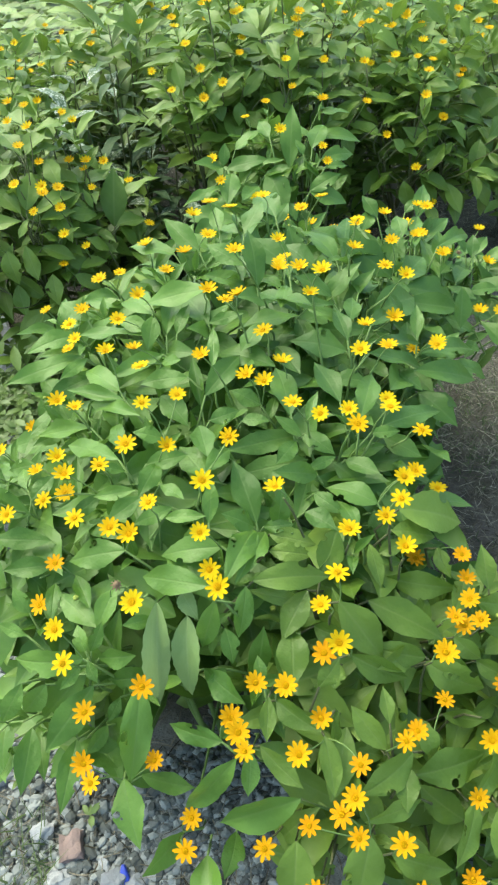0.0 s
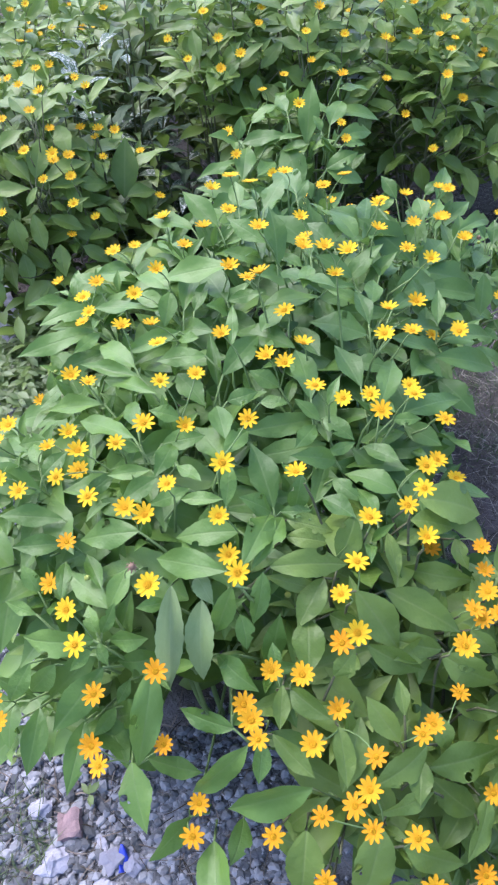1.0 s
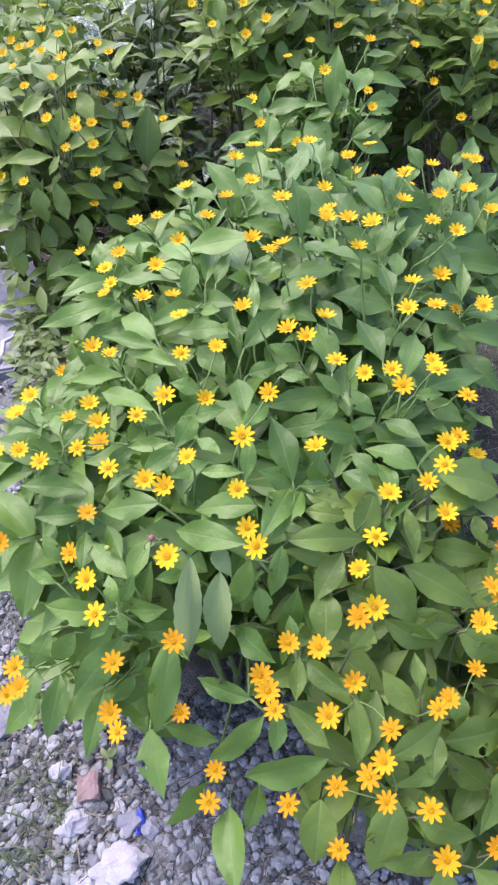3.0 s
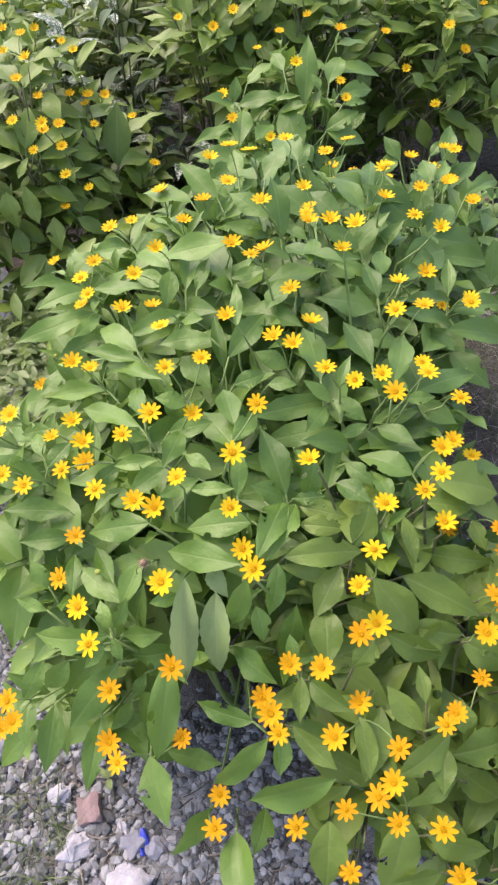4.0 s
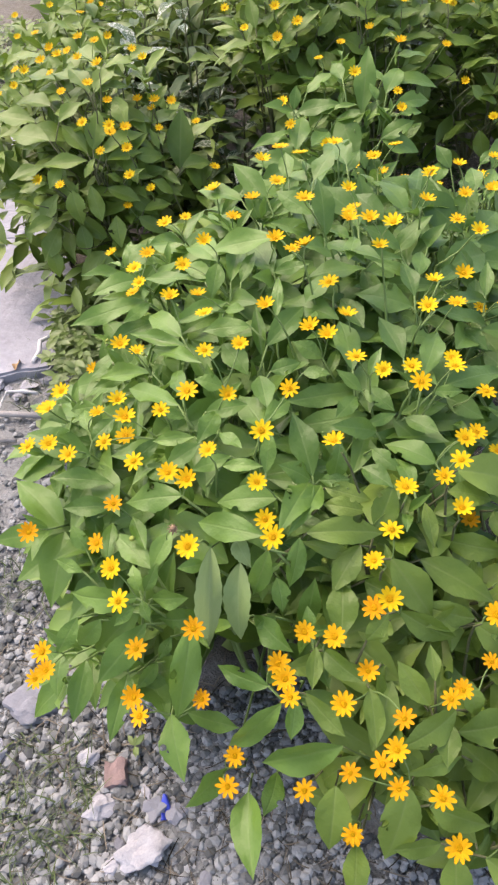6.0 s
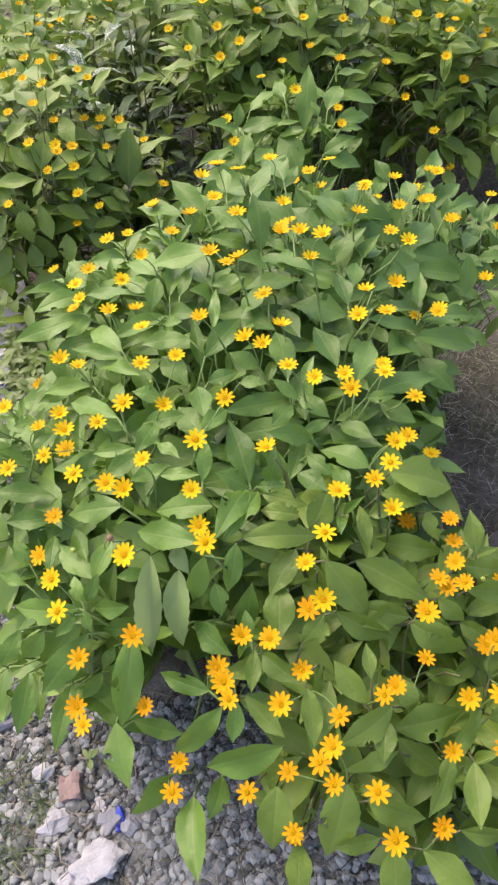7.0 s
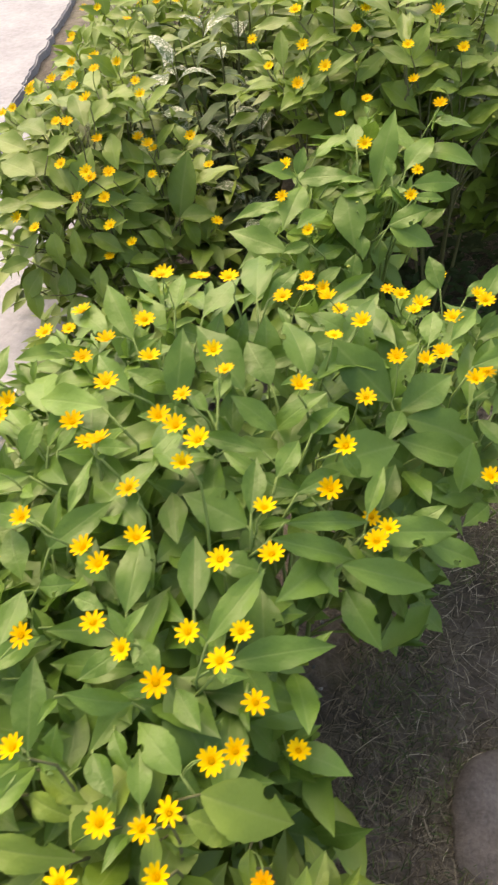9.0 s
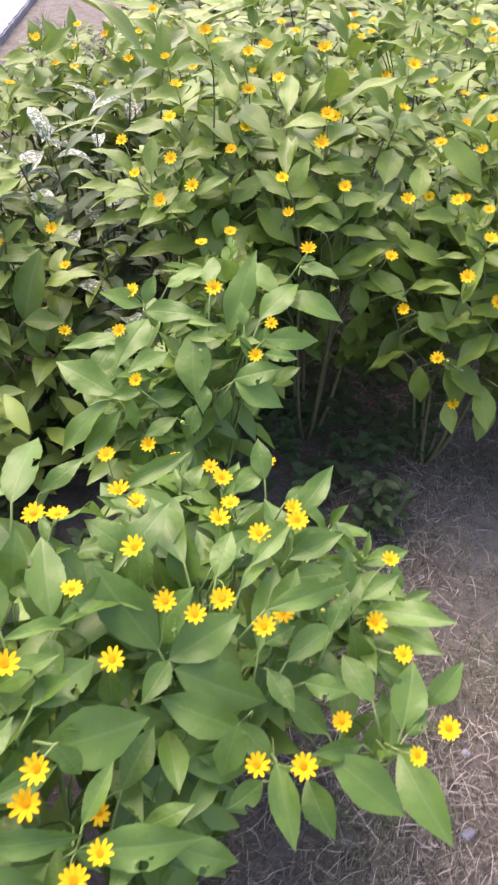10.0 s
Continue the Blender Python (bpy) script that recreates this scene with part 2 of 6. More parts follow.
def leaf_mesh(name, material, seed, bend, fold, half=0.205, power=0.85, rows=20, cols=4, bites=(), twist=0.0, teeth=0.04):
    """A leaf of length 1: narrow foot, broad middle, drawn-out tip, folded along the midrib and arched."""
    rng = random.Random(seed)
    phase, wob = rng.uniform(0, 6.28), rng.uniform(0.02, 0.05)
    verts, inside = [], set()
    y = z = 0.0
    for i in range(rows + 1):
        t = i / rows
        w = half * max(0.0, math.sin(math.pi * t**power)) ** (1.05 + 0.12 * t) + 0.012 * (1 - t)
        ang = 0.35 * bend - bend * 1.5 * t
        if i:
            y += math.cos(ang) / rows
            z += math.sin(ang) / rows
        for j in range(cols + 1):
            u = 2 * j / cols - 1
            jag = 1 + teeth * (1 - 2 * ((t * 7.5 + (0.37 if u > 0 else 0.0)) % 1)) * min(1.0, 3 * t) if abs(u) > 0.9 else 1
            x = u * w * jag
            lift = abs(x) * fold + wob * abs(u) ** 2 * math.sin(phase + 9 * t + (2.1 if u > 0 else 0)) * (w / half)
            q = Vector((u * half, t))
            shift = Vector((0.0, 0.0))
            for bx, by, br in bites:
                d = q - Vector((bx, by))
                if d.length < br:
                    shift = d * (br / max(d.length, 1e-4) - 1)
                    inside.add(len(verts))
            verts.append((x * math.cos(fold * 0.6) + shift.x * w / half, y + shift.y, z + lift + twist * x * t))
    faces = []
    for i in range(rows):
        for j in range(cols):
            a = i * (cols + 1) + j
            if all(k in inside for k in (a, a + 1, a + cols + 2, a + cols + 1)):
                continue
            faces.append((a, a + 1, a + cols + 2, a + cols + 1))
    return mesh_of(name, verts, faces, material)


LEAVES = [leaf_mesh("leaf", LEAF, s, b, f, h, p) for s, b, f, h, p in (
    (1, 0.25, 0.24, 0.205, 0.92), (2, 0.42, 0.16, 0.215, 0.88), (3, 0.10, 0.36, 0.195, 0.95), (4, 0.62, 0.20, 0.205, 0.92),
    (5, 0.33, 0.40, 0.225, 0.86), (6, 0.18, 0.14, 0.190, 0.98), (7, 0.50, 0.28, 0.205, 0.90))]
LEAVES += [leaf_mesh("leaf", LEAF, 8, 0.4, 0.14, 0.225, 0.83, 34, 20, ((0.17, 0.45, 0.05), (0.12, 0.52, 0.025), (-0.08, 0.3, 0.016)), 0.1),
           leaf_mesh("leaf", LEAF, 9, 0.6, 0.16, 0.215, 0.83, 34, 20, ((-0.19, 0.6, 0.06), (-0.15, 0.7, 0.03), (0.06, 0.55, 0.017)), -0.15)]
PALE_LEAVES = [leaf_mesh("leaf", PALE_LEAF, s, b, f, 0.225, 0.74, 24, 6, (), tw, 0.07) for s, b, f, tw in ((31, 0.75, 0.5, 0.7), (33, 0.9, 0.35, -0.5))]
SMALL_LEAVES = [leaf_mesh("leaf", LEAF, s, b, f, 0.165, 0.85, 7, 4) for s, b, f in ((11, 0.3, 0.5), (12, 0.6, 0.35), (13, 0.1, 0.45))]
LOOKS = {"old": {}, "deep": {}}
for me in LEAVES + SMALL_LEAVES:
    for tone, material in (("old", OLD_LEAF), ("deep", DEEP_LEAF)):
        LOOKS[tone][me] = me.copy()
        LOOKS[tone][me].materials[0] = material
DRY_LEAF = leaf_mesh("leaf", DRIED, 21, 1.6, 0.7, 0.15, 0.85, 10, 4, (), 0.5)


def petals_mesh(seed, count, cup):
    """A ring of pointed ray petals, radius 1."""
    rng = random.Random(seed)
    verts, faces = [], []
    for k in range(count):
        a = math.tau * k / count + rng.uniform(-0.07, 0.07)
        reach, lift, wide = rng.uniform(0.9, 1.05), cup + rng.uniform(-0.07, 0.07), rng.uniform(0.9, 1.08)
        row = []
        for r, w in ((0.15, 0.08), (0.42, 0.158), (0.74, 0.168), (0.97, 0.085)):
            line = []
            for u in (-1, 0, 1):
                rr = r * reach - (-0.03 if (u == 0 and r > 0.9) else 0.0)
                z = lift * (r - 0.2) - 0.12 * (r - 0.2) ** 2 - 0.035 * (1 - abs(u))
                px, py = rr, u * w * wide
                line.append(len(verts))
                verts.append((px * math.cos(a) - py * math.sin(a), px * math.sin(a) + py * math.cos(a), z))
            row.append(line)
        for p, q in zip(row, row[1:]):
            faces += [(p[0], q[0], q[1], p[1]), (p[1], q[1], q[2], p[2])]
    return mesh_of("petals", verts, faces, PETAL)


PETALS = [petals_mesh(1, 10, 0.26), petals_mesh(2, 11, 0.42), petals_mesh(3, 9, 0.12), petals_mesh(4, 12, 0.34), petals_mesh(5, 10, 0.62)]
GOLD_PETALS = [me.copy() for me in PETALS]
for me in GOLD_PETALS:
    me.materials[0] = GOLD_PETAL


def disc_mesh():
    """The knobbly eye of a flower."""
    verts, faces = [(0, 0, 0.045)], []
    rings = ((0.09, 0.085), (0.17, 0.085), (0.235, 0.045), (0.24, -0.05))
    for r, z in rings:
        for k in range(12):
            wob = 0.03 if k % 2 else -0.015
            a = math.tau * k / 12
            verts.append((r * math.cos(a), r * math.sin(a), 0.65 * z + wob))
    for k in range(12):
        faces.append((0, 1 + k, 1 + (k + 1) % 12))
        for i in range(3):
            a, b = 1 + i * 12, 13 + i * 12
            faces.append((a + k, b + k, b + (k + 1) % 12, a + (k + 1) % 12))
    return mesh_of("disc", verts, faces, DISC)


def bud_mesh():
    bm = bmesh.new()
    bmesh.ops.create_icosphere(bm, subdivisions=2, radius=1.0)
    for v in bm.verts:
        v.co.z *= 0.8
        v.co *= 1.0 + 0.12 * math.sin(5 * math.atan2(v.co.y, v.co.x))
    return from_bm("bud", bm, BUD)


def stalk_mesh(seed):
    """A thin bowed stalk from z = -1 up to z = 0."""
    rng = random.Random(seed)
    bow = Vector((rng.uniform(-0.12, 0.12), rng.uniform(-0.12, 0.12), 0))
    pts = [Vector((0, 0, -1)) + bow * 4 * t * (1 - t) + Vector((0, 0, t)) for t in (0, 0.25, 0.5, 0.75, 1)]
    v, f = tube(pts, (0.024, 0.021, 0.02, 0.02, 0.03), 5)
    return mesh_of("stalk", v, f, STEM)


DISC_MESH, BUD_MESH, STALKS = disc_mesh(), bud_mesh(), [stalk_mesh(s) for s in (1, 2, 3)]
UP = Vector((0, 0, 1))


def spent_mesh():
    """Shrivelled petals drooping round a rough brown head."""
    rng = random.Random(91)
    bm = bmesh.new()
    bmesh.ops.create_icosphere(bm, subdivisions=2, radius=0.55)
    for v in bm.verts:
        v.co *= 1 + 0.35 * noise.noise(v.co * 4)
    for k in range(9):
        a, turn = math.tau * k / 9, rng.uniform(-0.3, 0.3)
        d = Vector((math.cos(a), math.sin(a), 0))
        s = Vector((-math.sin(a + turn), math.cos(a + turn), 0.2)) * 0.14
        p = [d * 0.4 + UP * 0.1, d * 0.8 + UP * 0.15, d * 0.95 - UP * rng.uniform(0.2, 0.6)]
        vs = [bm.verts.new(q + e * w) for q, w in zip(p, (1, 0.9, 0.3)) for e in (s, -s)]
        bm.faces.new((vs[0], vs[1], vs[3], vs[2]))
        bm.faces.new((vs[2], vs[3], vs[5], vs[4]))
    return from_bm("spent_flower", bm, SPENT_BROWN)


SPENT = spent_mesh()


# ---- the flowering plants ----
OPEN = []  # (place, clearance): points of leaves and flowers that lie open to the light, with nothing over them
OVER_NEAR = np.array((0.1, -0.62, 0.78))
OVER_FAR = np.array((0.12, -0.84, 0.53))


def covered(foot, tip):
    """Whether a leaf from foot to tip would lie over one of the open leaves or flowers."""
    for k in (0.25, 0.5, 0.75, 1.0):
        q = np.array(foot.lerp(tip, k)) - SPOTS
        up = (q * OVERS).sum(1)
        off = np.linalg.norm(q - OVERS * up[:, None], axis=1)
        if ((up > -0.006) & (up < 0.16) & (off < CLEAR + 0.004)).any():
            return True
    return False


def past_edge(p):
    """Whether a place lies outside the bed's near edge, where the gravel is bare."""
    if p.x > 0.03:
        return p.z < 0.30 and p.y < 0.37
    return p.z < 0.375 and p.y < (0.69 if p.x > -0.13 else 0.595) - 0.5 * p.z


def hollow(p):
    """Whether a place lies in one of the dark bare hollows below the plants farther back."""
    if -0.2 < p.x < -0.02 and 1.66 < p.y < 1.98 and p.z < 0.5:
        return True
    if -0.29 < p.x < -0.14 and 1.98 <= p.y < 2.36 and p.z < 0.6:
        return True
    return 0.13 < p.x < 0.75 and 1.5 < p.y < 2.0 and p.z < 0.47 - 0.65 * max(0.0, p.x - 0.33)


def bay(p):
    """Whether a place lies over the bare soil beside the bed."""
    if p.y < 1.12:
        low = 0.48 if p.y < 0.9 else 0.45 if p.y < 0.98 else 0.12 if p.x < 0.36 else 0.40
        return p.y > 0.64 and p.z < low and p.x > 0.2 + 1.4 * max(0.0, 0.78 - p.y)
    return p.y < 1.45 and (p.x > 0.52 or (p.x > 0.27 and p.z < (0.34 if p.y < 1.22 and p.x > 0.36 else 0.15 if p.x < 0.36 else 0.24)))


def open_leaf(row):
    """The foot, direction and middle of a leaf given as x, y, z, heading, pitch, length and width in centimetres."""
    x, y, z, heading, pitch, length, _ = row
    h, p = radians(heading), radians(pitch)
    d = Vector((math.cos(h) * math.cos(p), math.sin(h) * math.cos(p), math.sin(p)))
    foot = Vector((x, y, z))
    return foot, d, foot + d * length * 0.005


def leafy_shoot(plant, root, tip, axis, rng, leaves=10, size=1.0, droop=0.0):
    """One shoot: a stem from the root to the tip and crossed pairs of leaves below the tip. Returns the leaf count."""
    base = plant.matrix_basis.translation
    here = Matrix.Translation(-base)
    if bay(tip) or hollow(tip):
        return 0
    ctrl = root.lerp(tip, 0.12)
    ctrl.z = root.z + max(0.01, (tip.z - root.z) * 0.6)
    pts = bezier(root, ctrl, tip + Vector(((root.x - tip.x) * 0.3, 0.055 + (root.y - tip.y) * 0.2, -0.065)), tip, 7)
    v, f = tube([p - base for p in pts], (0.0024, 0.0022, 0.002, 0.0018, 0.0016, 0.0014, 0.0012), 5)
    part("stem", mesh_of("stem", v, f, STEM), plant, Matrix())
    turn = rng.uniform(0, math.tau)
    side = axis.orthogonal().normalized()
    across = axis.cross(side)
    placed = 0
    table = ((0.002, 0.040, 35, SMALL_LEAVES), (0.012, 0.066, 52, LEAVES), (0.030, 0.088, 62, LEAVES), (0.066, 0.100, 70, LEAVES), (0.112, 0.102, 76, LEAVES), (0.165, 0.092, 80, LEAVES))
    for step, (back, length, spread, pool) in enumerate(table):
        for k in (0, 1):
            if placed >= leaves:
                return placed
            a = turn + step * math.pi / 2 + k * math.pi + rng.uniform(-0.35, 0.35)
            out = side * math.cos(a) + across * math.sin(a)
            th = radians(spread + rng.uniform(-14, 14))
            d = axis * math.cos(th) + out * math.sin(th)
            d.z -= droop + rng.uniform(0.0, 0.22)
            d.normalize()
            if tip.z - axis.z * back + min(0.0, d.z) * 0.08 < 0.03:
                continue
            n = UP * 0.75 + axis * 0.4 + Vector((0.05, -0.28, 0)) + Vector((rng.uniform(-0.5, 0.5), rng.uniform(-0.5, 0.5), 0)) + out * -0.1
            size_here = length * size * rng.uniform(0.82, 1.16)
            pick = pool[rng.randrange(len(pool))] if (len(pool) < 8 or rng.random() < 0.12) else pool[rng.randrange(7)]
            pos = tip - axis * back + out * 0.002
            placed += 1
            for _ in range(3):
                if not covered(pos, pos + d * size_here):
                    break
                pos -= (axis * 0.6 + UP * 0.8 + out * 0.3) * 0.018
            else:
                continue
            if past_edge(pos + d * size_here * 0.5) or hollow(pos + d * size_here * 0.6) or bay(pos + d * size_here * 0.7):
                continue
            part("leaf", pick, plant, here @ basis(pos, d, n, size_here, rng.uniform(0.80, 1.08)))
    return placed


def bloom(plant, place, tip, rng, lean):
    """A flower on its stalk: petals, eye and stalk."""
    base = plant.matrix_basis.translation
    n = (UP + lean * 0.18 + Vector((rng.uniform(-0.22, 0.22), rng.uniform(-0.48, -0.06) if place.y < 0.7 else rng.uniform(-0.3, 0.1) if place.y < 1.4 else rng.uniform(-0.75, -0.15), 0))).normalized()
    m = Matrix.Translation(place - base) @ n.to_track_quat("Z", "Y").to_matrix().to_4x4() @ pose(0, 0, 0, 0, 0, rng.uniform(0, 360))
    r = 0.0121 * rng.uniform(0.84, 1.12)
    m = m @ Matrix.Scale(r, 4)
    # the lower flowers near the path are a deeper gold
    pool = GOLD_PETALS if place.y < 0.7 and place.z < 0.47 + rng.uniform(-0.02, 0.02) else PETALS
    flower = part("flower", pool[rng.choice((0, 0, 1, 1, 2, 3, 3, 4) if place.y < 0.7 else (0, 1, 1, 3, 3, 4, 4))], plant, m, "open golden daisy-like flower" if pool is GOLD_PETALS else "open yellow daisy-like flower")
    part("disc", DISC_MESH, flower, Matrix(), "orange-yellow knobbly eye")
    d = place - tip
    stalk = Matrix.Translation(place - base - n * 0.001) @ d.to_track_quat("Z", "Y").to_matrix().to_4x4() @ Matrix.Diagonal((0.04, 0.04, d.length, 1))
    part("stalk", STALKS[rng.randrange(3)], flower, m.inverted() @ stalk)


def inner_foliage(plant, root, reach, height, rng, count):
    """The crowd of older leaves inside a plant, too deep to be told apart, in one mesh."""
    verts, faces = [], []
    outline = ((0.0, 0.02), (0.25, 0.13), (0.5, 0.19), (0.75, 0.13), (1.0, 0.0))
    for _ in range(count):
        a, s = rng.uniform(0, math.tau), math.sqrt(rng.uniform(0, 0.95))
        x, y = root.x + reach * s * math.cos(a), root.y + reach * s * math.sin(a)
        top = height(x, y) - 0.055
        low = max(0.04, 0.3 * top if root.y < 1.4 else 0.12 * top if root.x < -0.35 and y < root.y else 0.5 * top)
        p = Vector((x, y, rng.uniform(low, top)))
        h = rng.uniform(0, math.tau)
        d = Vector((math.cos(h), math.sin(h), rng.uniform(-0.7, 0.5))).normalized()
        size = rng.uniform(0.06, 0.1)
        if past_edge(p) or past_edge(p + d * size) or hollow(p) or bay(p + d * size * 0.7) or covered(p, p + d * size):
            continue
        m = basis(p - root, d, UP + Vector((rng.uniform(-0.5, 0.5), rng.uniform(-0.7, 0.3), 0)), size)
        n0 = len(verts)
        for t, w in outline:
            for u in (-1, 0, 1):
                verts.append(tuple(m @ Vector((u * w, t, 0.3 * abs(u) * w + 0.25 * t * (0.6 - t)))))
        for i in range(4):
            for j in (0, 1):
                k = n0 + i * 3 + j
                faces.append((k, k + 1, k + 4, k + 3))
    ob = part("inner_foliage", mesh_of("inner_foliage", verts, faces, INNER), plant, Matrix(), "crowded older green leaves")
    tagged(ob, kind="stuff")


def flowering_plant(foot, reach, blooms, top, skirt, seed, label, spare=14, leaves=(), per_shoot=11, size=1.0, pale=(), extra_buds=3, tone=""):
    """A bushy plant: shoots under its blooms, spare leafy shoots between them, hanging shoots round the skirt (a range of degrees)."""
    rng = random.Random(seed)
    root = Vector((foot[0], foot[1], 0.0))
    plant = new("flowering_plant")
    plant.matrix_basis = Matrix.Translation(root)
    tagged(plant, label, "plant", "flowering plants in the bed")
    spots = [Vector(b) for b in blooms]
    used = [False] * len(spots)
    tips, count = [], 0
    mains = []
    for k in range(6):
        a = math.tau * (k + rng.uniform(-0.25, 0.25)) / 6
        d = Vector((math.cos(a), math.sin(a), 0))
        line = bezier(Vector((0, 0, 0)) + d * 0.012, d * 0.05 + UP * top * 0.14, d * reach * 0.22 + UP * top * 0.3, d * reach * 0.34 + UP * top * 0.44, 8)
        v, f = tube(line, (0.0046, 0.0044, 0.0042, 0.004, 0.0037, 0.0034, 0.003, 0.0026), 6)
        part("main_stem", mesh_of("main_stem", v, f, WOODY if tone == "old" else STEM), plant, Matrix(), "thick main stem")
        mains.append([p + root for p in line])

    def branch(tip):
        """Where on the main stems a shoot to this tip leaves."""
        line = min(mains, key=lambda q: (q[-1].xy - tip.xy).length)
        low = [p for p in line if p.z < tip.z - 0.05]
        return (low[-1] if low else line[1]).copy()

    axils = []
    for row in leaves + pale:
        at, d, mid = open_leaf(row)
        axils.append(at)
        n = Vector((0.08, -0.5, 0.85)) + Vector((rng.uniform(-0.3, 0.3), rng.uniform(-0.25, 0.25), 0))
        if at.y > 1.66:
            n = n + Vector((-0.15, 0.28, 0.1))
        if at.z < 0.44 and at.y < 0.8:
            n = n + Vector((0, -0.35, -0.3))
        length = row[5] * 0.01
        wide = row[6] / (0.4 * row[5])
        pick = PALE_LEAVES[count % 2] if row in pale else LEAVES[rng.choice((0, 1, 2, 4, 5, 6, 0, 2, 7, 8) if at.y > 0.62 else (0, 1, 2, 4, 5, 6, 7, 8, 7, 8))]
        part("leaf", pick, plant, Matrix.Translation(-root) @ basis(at, d, n, length * 1.04, min(max(wide, 0.5), 1.22)), "leaf hanging with its pale underside showing" if row in pale else "")
        back = at - (d * 0.6 + UP * 0.8).normalized() * rng.uniform(0.035, 0.055)
        v, f = tube([p - root for p in (back.lerp(root, 0.06), back, at)], (0.0018, 0.0017, 0.0012), 5)
        part("stem", mesh_of("stem", v, f, STEM), plant, Matrix())
        count += 1
    for i, b in enumerate(spots):
        if used[i]:
            continue
        mates = [j for j in range(i, len(spots)) if not used[j] and (spots[j] - b).length < 0.036]
        mid = sum((spots[j] for j in mates), Vector()) / len(mates)
        out = Vector((mid.x - root.x, mid.y - root.y, 0))
        lean = out / max(reach, 0.05)
        if lean.length > 1.2:
            lean *= 1.2 / lean.length
        axis = (UP + lean * 0.75 + Vector((rng.uniform(-0.15, 0.15), rng.uniform(-0.15, 0.15), 0))).normalized()
        tip = mid - axis * rng.uniform(0.018, 0.03) + Vector((0, 0.008, -0.003))
        near = [q for q in axils if 0.018 < (mid - q).length < 0.058 and q.z < mid.z - 0.012 and (mid - q).z > 0.3 * (mid - q).xy.length]
        if near:
            tip = min(near, key=lambda q: (q - mid).length) - UP * 0.004
        tips.append(tip)
        for j in mates:
            used[j] = True
            bloom(plant, spots[j], tip, rng, lean)
        count += leafy_shoot(plant, branch(tip), tip - axis * (0.02 if near else 0.0), axis, rng, per_shoot - 3 if near else per_shoot, size)

    def height(x, y):
        s = math.hypot(x - root.x, y - root.y) / reach
        total, w = (top - 0.05) * (1 - 0.32 * s * s) * 3, 3.0
        for b in spots:
            k = 0.004 / ((b.x - x) ** 2 + (b.y - y) ** 2 + 0.0012)
            total, w = total + (b.z - 0.055) * k, w + k
        return total / w

    inner_foliage(plant, root, reach * 1.08, height, rng, 230 if root.y < 1.68 else 380)
    lo, hi, n = skirt
    for i in range(n):
        if count > 292:
            break
        a = radians(lo + (hi - lo) * (i + rng.uniform(0.1, 0.9)) / n)
        lean = Vector((math.cos(a), math.sin(a), 0))
        p = root + lean * reach * rng.uniform(0.9, 1.08)
        p.z = top * (rng.uniform(0.24, 0.64) if root.y < 1.4 else rng.uniform(0.5, 0.78))
        if past_edge(p):
            continue
        axis = (lean + UP * rng.uniform(0.1, 0.6)).normalized()
        count += leafy_shoot(plant, branch(p), p, axis, rng, 9, size, 0.35)
    made, tries = 0, 0
    while made < spare and tries < spare * 30 and count < 292:
        tries += 1
        a, s = rng.uniform(0, math.tau), math.sqrt(rng.uniform(0, 1.0))
        x, y = root.x + reach * s * math.cos(a), root.y + reach * s * math.sin(a)
        p = Vector((x, y, height(x, y)))
        if past_edge(p) or any((p.xy - q.xy).length < 0.052 for q in tips):
            continue
        lean = Vector((math.cos(a), math.sin(a), 0)) * s
        axis = (UP + lean * 0.75 + Vector((rng.uniform(-0.2, 0.2), rng.uniform(-0.2, 0.2), 0))).normalized()
        tips.append(p)
        count += leafy_shoot(plant, branch(p), p, axis, rng, per_shoot, size)
        if made < extra_buds:
            b = p + axis * 0.018
            part("bud", BUD_MESH, plant, Matrix.Translation(b - root) @ Matrix.Scale(rng.uniform(0.0024, 0.0036), 4))
        made += 1
    if tone:
        for ob in plant.children:
            if ob.data in LOOKS[tone]:
                ob.data = LOOKS[tone][ob.data]
            elif tone == "old" and ob.name.startswith("inner_foliage"):
                ob.data.materials[0] = OLD_INNER
            elif tone == "old" and ob.name.startswith("stem"):
                ob.data.materials[0] = WOODY
    return plant


def scattered(foot, reach, top, count, seed):
    """Places for flowers spread over a plant's crown."""
    rng = random.Random(seed)
    rows = []
    for _ in range(count):
        a, r = rng.uniform(0, math.tau), reach * math.sqrt(rng.uniform(0, 1.0))
        rows.append((foot[0] + r * math.cos(a), foot[1] + r * math.sin(a), top * (1 - 0.25 * (r / reach) ** 2) + rng.uniform(-0.02, 0.05)))
    return tuple(rows)


def spent_flower(plant_at, place):
    """A withered brown flower head on a short stalk, part of the plant whose foot is given."""
    plant = min((o for o in scene.collection.objects if o.name.startswith("flowering_plant") and o.parent is None),
                key=lambda o: (o.matrix_basis.translation.xy - Vector(plant_at)).length)
    m = Matrix.Translation(Vector(place) - plant.matrix_basis.translation)
    head = part("spent_flower", SPENT, plant, m @ pose(0, 0, 0, 25, 10, 40) @ Matrix.Scale(0.0062, 4), "withered brown flower head")
    part("stalk", STALKS[0], head, Matrix.Diagonal((4.0, 4.0, 4.5, 1)))


BUSHY = "bushy green plant with oblong leaves and yellow daisy flowers"
